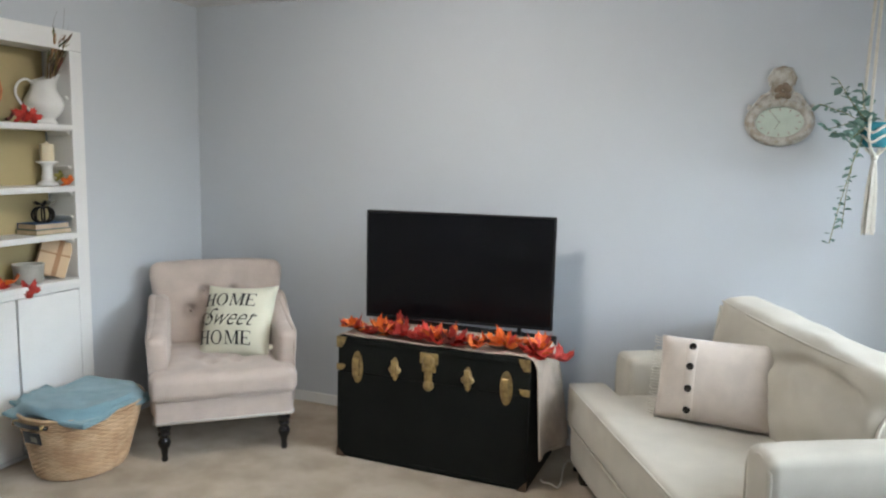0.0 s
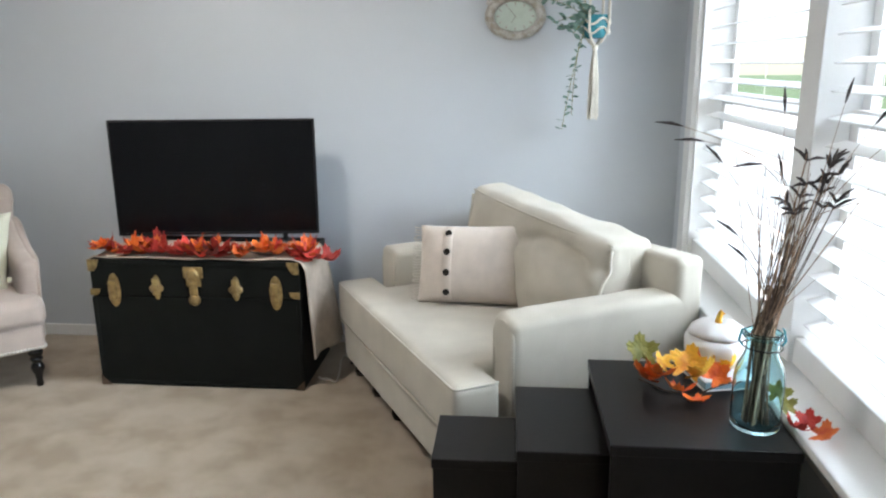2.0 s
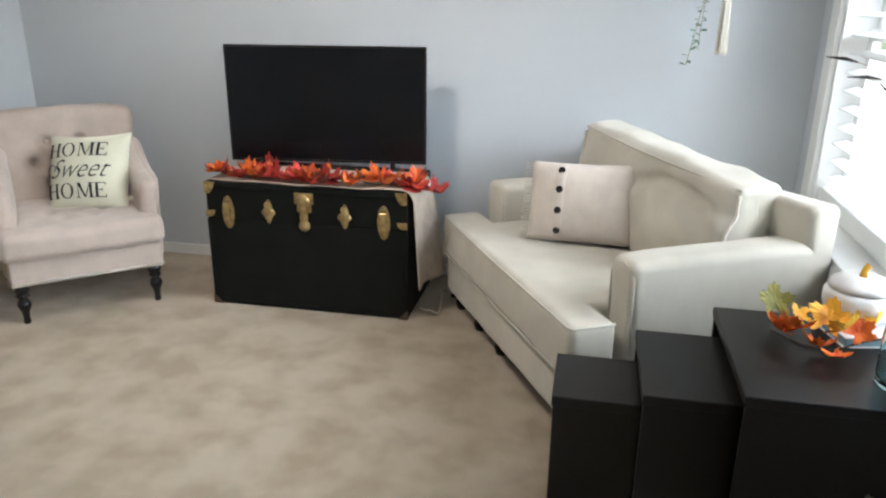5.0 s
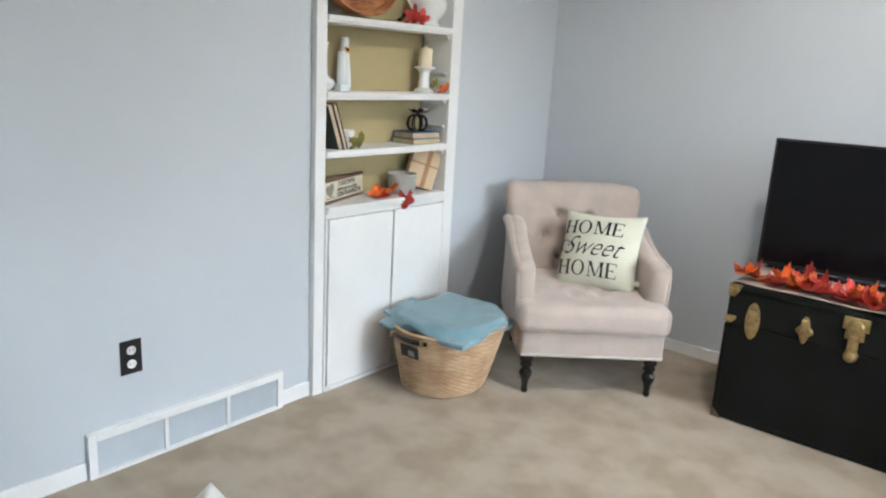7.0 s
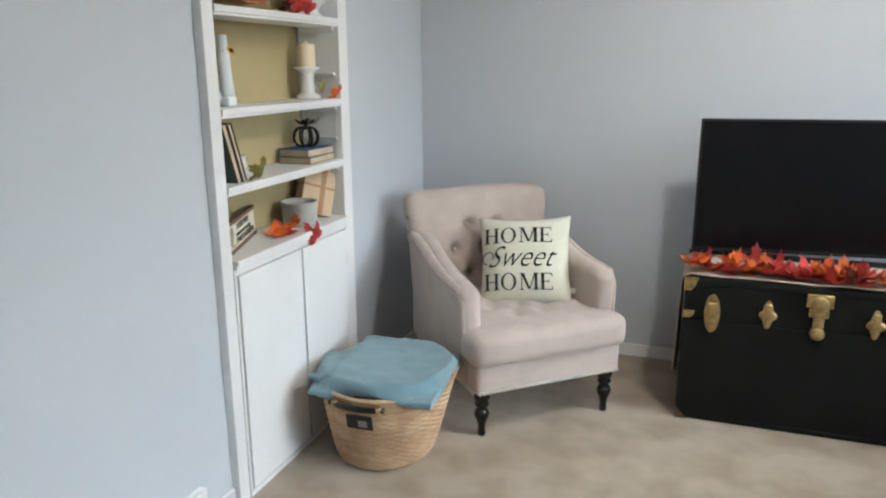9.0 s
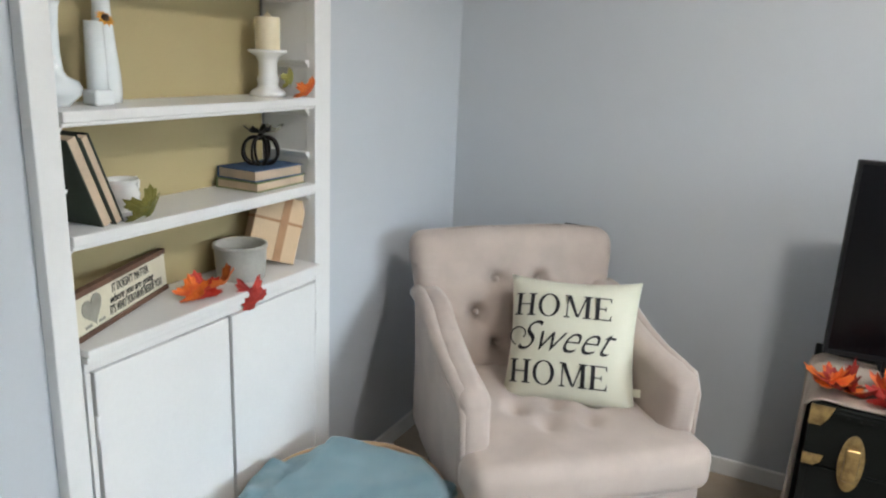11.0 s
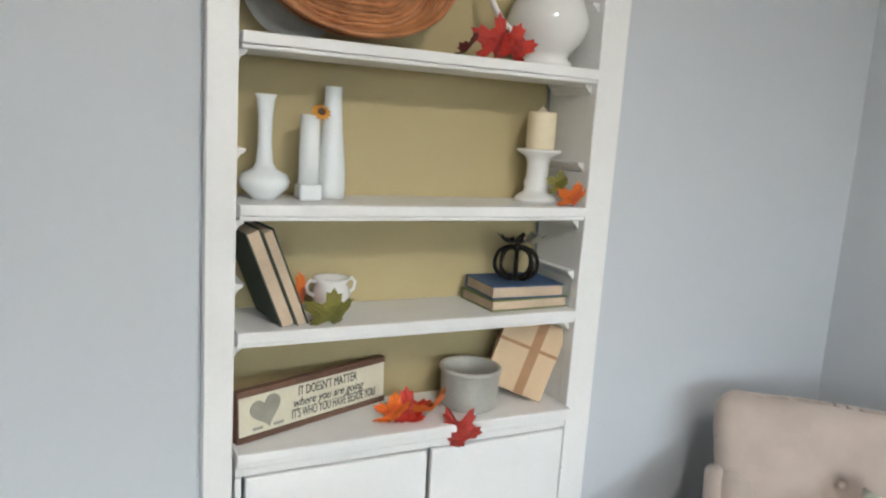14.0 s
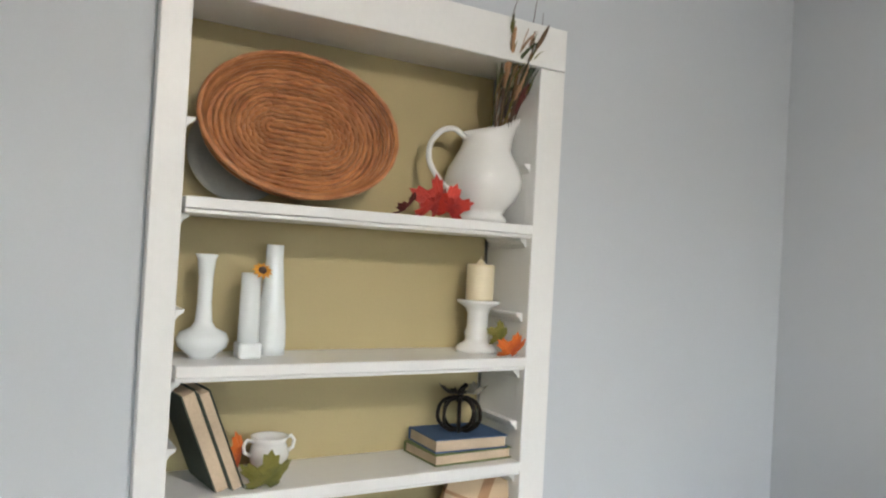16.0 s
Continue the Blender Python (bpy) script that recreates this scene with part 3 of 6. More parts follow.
def button_pillow():
    m = axes((-0.066, 3.130, 0.645), (0.98, -0.15, 0.035), (-0.03, 0.37, 0.93))
    p = thing("button_pillow", "cream cotton throw pillow with a row of dark buttons", "pillow", m)
    w, h, t = 0.455, 0.35, 0.15
    part("cover", square_pillow(w, h, t, 0.03, seed=5), CREAM2, p, smooth=True)
    x = -0.085
    strip = bmesh.new()
    rows = []
    for i in range(21):
        y = -h / 2 * 0.95 + h * 0.95 * i / 20
        rows.append([strip.verts.new((xx, y, pillow_height(xx, y, w, h, t, 5) + dz)) for xx, dz in ((x - 0.022, 0.0005), (x - 0.018, 0.004), (x + 0.018, 0.004), (x + 0.022, 0.0005))])
    for a, b in zip(rows, rows[1:]):
        for i in range(3):
            strip.faces.new((a[i], a[i + 1], b[i + 1], b[i]))
    part("button_placket", strip, CREAM2, p, smooth=True)
    for y in (-0.13, -0.045, 0.045, 0.13):
        z = pillow_height(x, y, w, h, t, 5) + 0.004
        b = part("button", lathe([(0.0145, 0.0), (0.0155, 0.003), (0.0130, 0.006), (0.010, 0.0035), (0.0, 0.0035)], 18), IRON, p, "dark metal button", True, pose(x, y, z))
    bm = bmesh.new()
    for i in range(26):
        y = -h / 2 + 0.012 + i * (h - 0.024) / 25
        r = random.Random(i)
        tube([(-w / 2 + 0.008, y, 0.0), (-w / 2 - 0.02, y + r.uniform(-0.004, 0.004), -0.008), (-w / 2 - 0.036, y + r.uniform(-0.008, 0.008), -0.02)], 0.0022, 5, bm)
    part("fringe", bm, COTTON, p)


button_pillow()

# ---- the nest of tables ----


def nest_table(x0, x1, y0, y1, h, tag):
    t = thing("nesting_table", tag, "table", group="nest of dark tables")
    part("tabletop", boxes((x0, x1, y0, y1, h - 0.03, h), r=0.003), ESPRESSO, t)
    part("front_panel", boxes((x0 + 0.004, x1 - 0.004, y0 + 0.003, y0 + 0.022, 0.0, h - 0.03), r=0.002), ESPRESSO, t)
    part("back_panel", boxes((x0 + 0.004, x1 - 0.004, y1 - 0.022, y1 - 0.003, 0.0, h - 0.03), r=0.002), ESPRESSO, t)
    return t


tc = nest_table(0.366, 0.831, 1.664, 2.216, 0.588, "largest espresso wooden nesting table against the sill, holding decorations")
part("knob", lathe([(0.006, 0), (0.006, 0.012), (0.012, 0.018), (0.012, 0.024), (0.0, 0.027)], 16), NICKEL, tc, "small metal knob", True, pose(0.678, 1.667, 0.350, 90, 0, 0))
nest_table(0.136, 0.60, 1.735, 2.14, 0.522, "middle espresso wooden nesting table pulled part way out")
nest_table(-0.097, 0.40, 1.80, 2.065, 0.452, "smallest espresso wooden nesting table pulled well out")

# ---- trunk and television ----


def trunk():
    x0, x1, y0, y1, h = -1.858, -0.852, 3.155, 3.66, 0.632
    t = thing("steamer_trunk", "black vinyl steamer trunk with aged brass locks", "trunk")
    split = 0.455
    part("body", boxes((x0, x1, y0, y1, 0.0, split - 0.001), r=0.006), BLACKVINYL, t)
    lid = part("lid", boxes((x0 - 0.001, x1 + 0.001, y0 - 0.001, y1, split, h), r=0.006, seg=3), BLACKVINYL, t)
    part("edge_binding", boxes((x0 - 0.004, x1 + 0.004, y0 - 0.0055, y0 + 0.01, h - 0.03, h - 0.012), (x0 - 0.003, x1 + 0.003, y0 - 0.004, y0 + 0.01, 0.004, 0.026), (x0 - 0.003, x0 + 0.018, y0 - 0.004, y0 + 0.01, 0.026, split - 0.006), (x1 - 0.018, x1 + 0.003, y0 - 0.004, y0 + 0.01, 0.026, split - 0.006), r=0.002), BLACKVINYL, t)
    c = -1.352

    def oval(w, hh, d):
        return lathe([(1.0, 0.0), (1.0, d * 0.5), (0.8, d), (0.45, d * 1.25), (0, d * 1.4)], 24, sx=w / 2, sy=hh / 2)
    # two drawbolts at the outer ends
    for x in (-1.745, -0.962):
        d = thing_part("drawbolt", t)
        part_on(d, "backplate", oval(0.062, 0.165, 0.006), x, y0 - 0.003, 0.485)
        part_on(d, "clasp", boxes((-0.018, 0.018, -0.05, 0.045, 0, 0.02), r=0.006, seg=3), x, y0 - 0.009, 0.49)
    for x in (-1.535, -1.152):
        d = thing_part("hasp", t)
        part_on(d, "backplate", oval(0.04, 0.12, 0.006), x, y0 - 0.003, 0.502)
        part_on(d, "wing", oval(0.068, 0.045, 0.012), x, y0 - 0.004, 0.498)
        part_on(d, "clasp", boxes((-0.013, 0.013, -0.035, 0.045, 0, 0.018), r=0.005, seg=3), x, y0 - 0.009, 0.505)
    d = thing_part("lock", t)
    part_on(d, "lock_plate", boxes((-0.048, 0.048, 0.03, 0.085, 0, 0.008), (-0.036, 0.036, -0.01, 0.03, 0, 0.008), r=0.005, seg=3), c, y0 - 0.003, 0.52)
    part_on(d, "lock_body", oval(0.062, 0.07, 0.016), c, y0 - 0.010, 0.565)
    part_on(d, "tongue", boxes((-0.02, 0.02, -0.075, 0.04, 0, 0.012), r=0.005, seg=3), c, y0 - 0.008, 0.51)
    part_on(d, "lock_boss", oval(0.055, 0.055, 0.02), c, y0 - 0.006, 0.445)
    # brass corners
    for x, s in ((x0, 1), (x1, -1)):
        for z0, z1 in ((h - 0.055, h + 0.002), (split + 0.004, split + 0.036)):
            bm = prism([(0, 0), (0.058 if z1 > 0.6 else 0.05, 0.0), (0.045, -(z1 - z0) * 0.6), (0.03, -(z1 - z0)), (0, -(z1 - z0))], 0, 0.004)
            for v in bm.verts:
                v.co = Vector((x - s * 0.004 + s * v.co.x, y0 - 0.0065 - v.co.z, z1 + v.co.y))
            bmesh.ops.recalc_face_normals(bm, faces=bm.faces)
            part("corner_plate", bm, BRASS, t)
        bm = prism([(0, 0), (0.05, 0), (0, 0.05)], 0, 0.004)
        for v in bm.verts:
            v.co = Vector((x - s * 0.004 + s * v.co.x, y0 - 0.0065 - v.co.z, 0.002 + v.co.y))
        bmesh.ops.recalc_face_normals(bm, faces=bm.faces)
        part("bottom_corner_plate", bm, LEATHER, t)
    rivet = None
    for i in range(34):
        m = pose(x0 + 0.03 + i * (x1 - x0 - 0.06) / 33, y0 - 0.0055, h - 0.021, 90, 0, 0)
        if rivet is None:
            rivet = part("rivet", lathe([(0.0035, 0), (0.0025, 0.002), (0, 0.0028)], 8), BLACKVINYL, t, m=m)
        else:
            again(rivet, "rivet", t, m)


def thing_part(name, parent):
    o = new(name)
    o.parent = parent
    o.empty_display_size = 0.02
    return o


def part_on(parent, name, bm, x, y, z):
    """A fitting whose face looks to the room from an upright front."""
    return part(name, bm, BRASS, parent, smooth=False, m=pose(x, y, z, 90, 0, 0))


trunk()


def cloth(fn, nu, nv, thick):
    """A cloth laid by fn over a grid of nu by nv, with thickness."""
    bm = bmesh.new()
    top = [[bm.verts.new(fn(i / nu, j / nv)) for j in range(nv + 1)] for i in range(nu + 1)]
    for i in range(nu):
        for j in range(nv):
            bm.faces.new((top[i][j], top[i + 1][j], top[i + 1][j + 1], top[i][j + 1]))
    bm.normal_update()
    bmesh.ops.solidify(bm, geom=list(bm.faces), thickness=thick)
    return bm


def runner(u, v):
    # from low beside one end of the trunk, over its lid, down past the other end
    s = u * 1.965 - 0.48
    w = 3.160 + v * (0.34 + 0.02 * math.sin(9 * u))
    rip = 0.006 * math.sin(20 * u + 3 * v) + 0.006 * noise.noise(Vector((u * 12, v * 6, 2)))
    d = max(0.0, -s, s - 0.985)
    if d == 0:
        return (-1.848 + s, w + 0.008 * math.sin(9 * u), 0.6405 + abs(rip) * 0.7)
    bend = min(1.0, d / 0.05)
    out = 0.010 + 0.022 * bend + 0.03 * d + 0.03 * math.sin(9 * v + 2) * d
    drop = 0.6405 - 0.95 * d - 0.02 * math.sin(2.5 * v) * d
    if s < 0:
        return (-1.858 - 0.45 * out, w + 0.07 * (1 - v) * bend, drop)
    return (-0.852 + out + 0.16 * v * d, w - 0.02 * d + 0.06 * math.sin(3.2 * v) * d, drop)


def table_runner():
    t = thing("table_runner", "natural burlap runner over the trunk, hanging down both ends", "table runner")
    part("cloth", cloth(runner, 96, 16, 0.004), BURLAP, t, smooth=True)
    for v in (0.0, 1.0):
        part("side_hem", tube([runner(i / 96, v) for i in range(97)], 0.0045, 6), BURLAP, t, smooth=True)
    for u in (0.0, 1.0):
        part("end_hem", tube([runner(u, j / 16) for j in range(17)], 0.0055, 6), BURLAP, t, smooth=True)


table_runner()


def floor_cable():
    pts = []
    for i in range(40):
        s = i / 39
        pts.append((-0.82 + 0.16 * s + 0.05 * math.sin(6 * s), 3.30 - 0.10 * math.sin(7 * s) + 0.25 * s * s, 0.006 + 0.03 * math.sin(9 * s) ** 2))
    c = thing("power_cable", "pale power cable looped on the carpet beside the trunk", "cable")
    part("cord", tube(pts, 0.005, 6), COTTON, c, smooth=True)
    part("plug", boxes((-0.70, -0.665, 3.475, 3.50, 0.0, 0.02), r=0.004), PLASTIC, c)


floor_cable()


def television():
    tl, tr = Vector((-1.846, 3.428, 1.256)), Vector((-0.850, 3.545, 1.256))
    w, h = (tr - tl).length, 0.575
    m = axes((tl + tr) / 2, tr - tl, (0, 0.0, 1))
    t = thing("television", "flat black television with a dark screen, standing on the trunk", "television", m)
    part("housing", boxes((-w / 2, w / 2, -h, 0.0, -0.025, 0.0), (-w * 0.33, w * 0.33, -h + 0.05, -0.14, -0.06, -0.025), r=0.004), PLASTIC, t)
    part("bezel", boxes((-w / 2 + 0.001, w / 2 - 0.001, -0.011, -0.001, 0.0, 0.003), (-w / 2 + 0.001, w / 2 - 0.001, -h + 0.001, -h + 0.016, 0.0, 0.003), (-w / 2 + 0.001, -w / 2 + 0.011, -h + 0.016, -0.011, 0.0, 0.003), (w / 2 - 0.011, w / 2 - 0.001, -h + 0.016, -0.011, 0.0, 0.003)), PLASTIC, t)
    part("screen", boxes((-w / 2 + 0.011, w / 2 - 0.011, -h + 0.016, -0.011, 0.0, 0.0012)), SCREEN, t)
    for x in (-0.33, 0.33):
        part("foot", boxes((x - 0.012, x + 0.012, -h - 0.037, -h + 0.01, -0.02, -0.005), (x - 0.012, x + 0.012, -h - 0.045, -h - 0.035, -0.09, 0.09), r=0.003), PLASTIC, t)


television()


def lay_leaves(parent, spots, mats, seeds=4):
    """Leaves as pieces of parent: rows of a place, size, yaw, tilt, roll and the number of a material."""
    made = {}
    for i, (p, size, yaw, tilt, roll, k) in enumerate(spots):
        m = Matrix.Translation(p) @ Euler((radians(roll), radians(tilt), radians(yaw))).to_matrix().to_4x4() @ Matrix.Scale(size / 0.1, 4)
        key = (k, i % seeds)
        if key not in made:
            made[key] = part("leaf", leaf_mesh(0.1, curl=0.5 + 0.2 * (i % seeds), seed=i), mats[k], parent, smooth=False, m=m)
        else:
            again(made[key], "leaf", parent, m)


def garland():
    g = thing("leaf_garland", "garland of orange and red silk maple leaves on the trunk", "garland")
    rng = random.Random(11)
    pts = []
    for i in range(41):
        s = i / 40
        pts.append((-1.80 + 1.04 * s, 3.22 + 0.035 * math.sin(9 * s) + 0.02 * math.sin(23 * s), 0.658 + 0.008 * math.sin(31 * s)))
    part("vine", tube(pts, 0.003, 6), STEM, g)
    spots = []
    for i in range(52):
        s = i / 51
        x = -1.83 + 1.07 * s + rng.uniform(-0.02, 0.02)
        y = 3.205 + 0.030 * math.sin(9 * s) + rng.uniform(-0.045, 0.05)
        z = 0.656 + rng.uniform(0.0, 0.022) - 0.05 * max(0.0, s - 0.93) / 0.07
        k = rng.choice([0, 0, 1, 1, 0, 3, 3, 1]) if 0.05 < s < 0.95 else rng.choice([0, 1, 1])
        spots.append(((x, y, z), rng.uniform(0.095, 0.135), rng.uniform(0, 360), rng.uniform(-16, 20), rng.uniform(-24, 24), k))
    lay_leaves(g, spots, (RED, ORANGE, GOLD, MAROON), 6)


garland()

# ---- the armchair ----
CHAIR = pose(-2.352, 2.885, 0, 0, 0, 41.8)


def armchair():
    c = thing("armchair", "blush linen armchair with a tufted back and black turned legs", "chair", CHAIR)
    tufts = [(-0.075, 0.74), (0.075, 0.74), (-0.15, 0.63), (0.0, 0.63), (0.15, 0.63), (-0.075, 0.52), (0.075, 0.52)]

    def back_shape(p):
        k = (p[2] - 0.40) / 0.5
        p = Vector(p)
        front = p[1] < 0.68
        dent = 0.0
        if front:
            for tx, tz in tufts:
                d2 = ((p[0] - tx) ** 2 + (p[2] - tz) ** 2)
                dent += 0.045 * math.exp(-d2 / 0.0007) + 0.012 * math.exp(-d2 / 0.004) + 0.006 * math.exp(-abs(abs(p[0] - tx) - abs(p[2] - tz) * 0.7) / 0.008) * math.exp(-d2 / 0.006)
        p.y += 0.10 * max(0, k) + dent
        flare = max(0.0, min(1.0, (k - 0.55) / 0.3))
        p.x *= 1 + 0.055 * flare
        if not front:
            p.y -= 0.03 * flare
        if k > 0.8:
            p.z -= 0.010 * (p[0] / 0.36) ** 4
        return p
    part("backrest", soft(-0.352, 0.352, 0.615, 0.735, 0.36, 0.908, 0.045, k=4, n=46, crown=(0, 0.018, 0.006), wrinkle=0.004, warp=back_shape), BLUSH, c, smooth=True)
    for x, z in tufts:
        y = 0.615 + 0.10 * (z - 0.40) / 0.5 + 0.022
        part("tuft_button", lathe([(0.011, 0.0), (0.010, 0.004), (0.006, 0.007), (0.0, 0.008)], 14), BLUSH, c, smooth=True, m=pose(x, y, z, 90, 0, 0))
    seat_tufts = [(-0.16, 0.30), (0.0, 0.30), (0.16, 0.30), (-0.08, 0.42), (0.08, 0.42), (-0.08, 0.19), (0.08, 0.19)]

    def seat_shape(p):
        p = Vector(p)
        if p.z > 0.40:
            for tx, ty in seat_tufts:
                p.z -= 0.026 * math.exp(-((p.x - tx) ** 2 + (p.y - ty) ** 2) / 0.0016)
        # the cushion narrows between the arms
        if p.y > 0.10:
            p.x *= 0.80 if p.y > 0.14 else 1 - 0.20 * (p.y - 0.10) / 0.04
        return p
    part("seat", soft(-0.358, 0.358, -0.03, 0.68, 0.315, 0.455, 0.045, k=4, n=30, crown=(0.01, 0.012, 0.006), wrinkle=0.004, warp=seat_shape), BLUSH, c, smooth=True)
    part("seat_frame", soft(-0.338, 0.338, 0.0, 0.73, 0.19, 0.325, 0.02, k=2, n=10, wrinkle=0.003), BLUSH, c, smooth=True)
    ring = [(-0.335, 0.10, 0.318), (-0.338, 0.02, 0.318), (-0.32, 0.0, 0.318), (0.0, -0.004, 0.316), (0.32, 0.0, 0.318), (0.338, 0.02, 0.318), (0.335, 0.10, 0.318)]
    part("piping", tube(ring, 0.004, 6), BLUSH, c, smooth=True)
    for s in (-1, 1):
        def arm_shape(p, s=s):
            p = Vector(p)
            k = max(0, min(1, (p.y - 0.09) / 0.5))
            top = 0.632 + 0.10 * max(0, (k - 0.25) / 0.75) ** 1.7
            f = (p.z - 0.20) / 0.445
            p.z = 0.20 + f * (top - 0.20)
            # arms flare out a little and roll over at the front
            p.x += s * 0.012 * f * (1 - k)
            if p.y < 0.2:
                p.z -= 0.05 * ((0.2 - p.y) / 0.11) ** 2 * max(0, f - 0.8) * 5 * 0.5
            return p
        a, b = (0.265, 0.358) if s > 0 else (-0.358, -0.265)
        part("arm", soft(a, b, 0.085, 0.72, 0.20, 0.645, 0.04, k=4, n=10, crown=(0.006, 0, 0), wrinkle=0.003, warp=arm_shape), BLUSH, c, smooth=True)
        roll = [arm_shape((s * 0.343, y, 0.622)) + Vector((s * (0.004 + 0.010 * (y - 0.1)), 0, 0)) for y in (0.70, 0.64, 0.56, 0.48, 0.40, 0.30, 0.20, 0.14)] + [Vector((s * 0.356, 0.105, 0.555)), Vector((s * 0.354, 0.10, 0.44)), Vector((s * 0.35, 0.10, 0.30))]
        part("arm_roll", tube(roll, [0.027, 0.027, 0.026, 0.024, 0.022, 0.021, 0.020, 0.019, 0.014, 0.010, 0.006], 12), BLUSH, c, smooth=True)
        seam = [p + Vector((s * 0.012, 0.004, -0.024)) for p in roll[:8]]
        part("piping", tube(seam, 0.0035, 6), BLUSH, c, smooth=True)
    leg = [(0.014, 0.0), (0.017, 0.012), (0.014, 0.03), (0.018, 0.06), (0.029, 0.085), (0.031, 0.10), (0.024, 0.118), (0.017, 0.125), (0.028, 0.135), (0.03, 0.145), (0.022, 0.153), (0.032, 0.165), (0.034, 0.192)]
    l = None
    for x in (-0.295, 0.295):
        l = l or part("front_leg", lathe(leg, 24), LEGBLACK, c, smooth=True, m=pose(x, 0.045, 0))
        if x > 0:
            again(l, "front_leg", c, pose(x, 0.045, 0))
    for x in (-0.27, 0.27):
        part("rear_leg", tube([(x, 0.67, 0.195), (x, 0.70, 0.1), (x, 0.73, 0.0)], [0.026, 0.022, 0.017], 4), LEGBLACK, c)
    nail = None
    row = [(-0.325 + i * 0.65 / 41, -0.0035, 0.207) for i in range(42)]
    for p in row:
        m = pose(p[0], p[1], p[2], 90, 0, 0)
        if nail is None:
            nail = part("nailhead", lathe([(0.009, 0.0), (0.0076, 0.004), (0.0, 0.0068)], 8), NICKEL, c, m=m)
        else:
            again(nail, "nailhead", c, m)
    for s in (-1, 1):
        for i in range(24):
            again(nail, "nailhead", c, pose(s * 0.3415, 0.03 + i * 0.026, 0.203, 90, 0, 90 * s))


armchair()


def serif_home(h):
    """The word HOME in thick and thin strokes with serifs, as flat letters."""
    bm = bmesh.new()
    thick, thin = h * 0.17, h * 0.055

    def quad(*pts):
        bm.faces.new([bm.verts.new((x, y, 0)) for x, y in pts])

    def bar(x0, x1, y0, y1):
        quad((x0, y0), (x1, y0), (x1, y1), (x0, y1))

    def stem(x, w, feet=1.0):
        bar(x - w / 2, x + w / 2, -h / 2 + thin, h / 2 - thin)
        for y in (-h / 2, h / 2 - thin):
            bar(x - w / 2 - h * 0.10 * feet, x + w / 2 + h * 0.10 * feet, y, y + thin)
    x = -h * 1.95
    stem(x, thick)
    stem(x + h * 0.58, thick)
    bar(x + thick / 2, x + h * 0.58 - thick / 2, -thin / 2, thin / 2)
    cx = -h * 0.62
    n = 40
    for i in range(n):
        a, b = 2 * math.pi * i / n, 2 * math.pi * (i + 1) / n
        quad((cx + h * 0.47 * math.cos(a), h * 0.52 * math.sin(a)), (cx + h * 0.47 * math.cos(b), h * 0.52 * math.sin(b)), (cx + h * 0.31 * math.cos(b), h * 0.47 * math.sin(b)), (cx + h * 0.31 * math.cos(a), h * 0.47 * math.sin(a)))
    x = h * 0.18
    stem(x, thin)
    stem(x + h * 0.86, thick)
    quad((x - thin, h / 2 - 0.0001), (x + thick * 0.8, h / 2 - 0.0001), (x + h * 0.45 + thin, -h * 0.46), (x + h * 0.45 - thin, -h * 0.46))
    quad((x + h * 0.86 - thick * 0.6, h / 2 - thin), (x + h * 0.86 - thick * 0.2, h / 2 - thin), (x + h * 0.45 + thin, -h * 0.46), (x + h * 0.45 - thin * 0.2, -h * 0.46))
    x = h * 1.45
    stem(x, thick, 0.7)
    for y in (-h / 2, h / 2 - thin):
        bar(x + thick / 2, x + h * 0.55, y, y + thin)
    bar(x + thick / 2, x + h * 0.36, -thin / 2, thin / 2)
    quad((x + h * 0.55 - thin, -h / 2), (x + h * 0.58, -h / 2), (x + h * 0.60, -h * 0.26), (x + h * 0.57, -h * 0.26))
    quad((x + h * 0.55 - thin, h / 2), (x + h * 0.57, h / 2), (x + h * 0.57, h * 0.29), (x + h * 0.54, h * 0.29))
    bar(x + h * 0.33, x + h * 0.37, -h * 0.11, h * 0.11)
    return bm


def home_pillow():
    w, h, t = 0.425, 0.425, 0.20
    m = axes((-2.562, 3.262, 0.606), (0.415, 0.085, 0.022), (-0.09, 0.17, 0.36))
    p = thing("lettered_pillow", "ivory pillow printed HOME Sweet HOME in black, leaning in the armchair", "pillow", m)
    part("cover", square_pillow(w, h, t, 0.085, seed=8), IVORY, p, smooth=True)
    part("side_tag", boxes((w / 2 - 0.012, w / 2 + 0.012, -0.15, -0.125, -0.001, 0.001)), IVORY, p)
    for kind, y in (("serif", 0.105), ("script", 0.0), ("serif", -0.108)):
        bm = serif_home(0.073) if kind == "serif" else words("Sweet", 0.140, 0.58, 0.84, 0.0, -0.0016)
        bmesh.ops.triangulate(bm, faces=list(bm.faces))
        long = [e for e in bm.edges if e.calc_length() > 0.02]
        bmesh.ops.subdivide_edges(bm, edges=long, cuts=2)
        for v in bm.verts:
            v.co.y += y
            v.co.x -= 0.025
            v.co.z = pillow_height(v.co.x, v.co.y, w, h, t, 8) + 0.0024
        part("lettering", bm, INK, p)
    swash = []
    for i in range(40):
        a = -1.9 - 5.0 * i / 39
        r = 0.036 - 0.020 * i / 39
        swash.append((-0.157 + r * 1.0 * math.cos(a), 0.006 + r * 0.95 * math.sin(a)))
    part("lettering", tube([(x, y, pillow_height(x, y, w, h, t, 8) + 0.002) for x, y in swash], 0.0020, 5), INK, p)


home_pillow()

# ---- basket with the throw ----


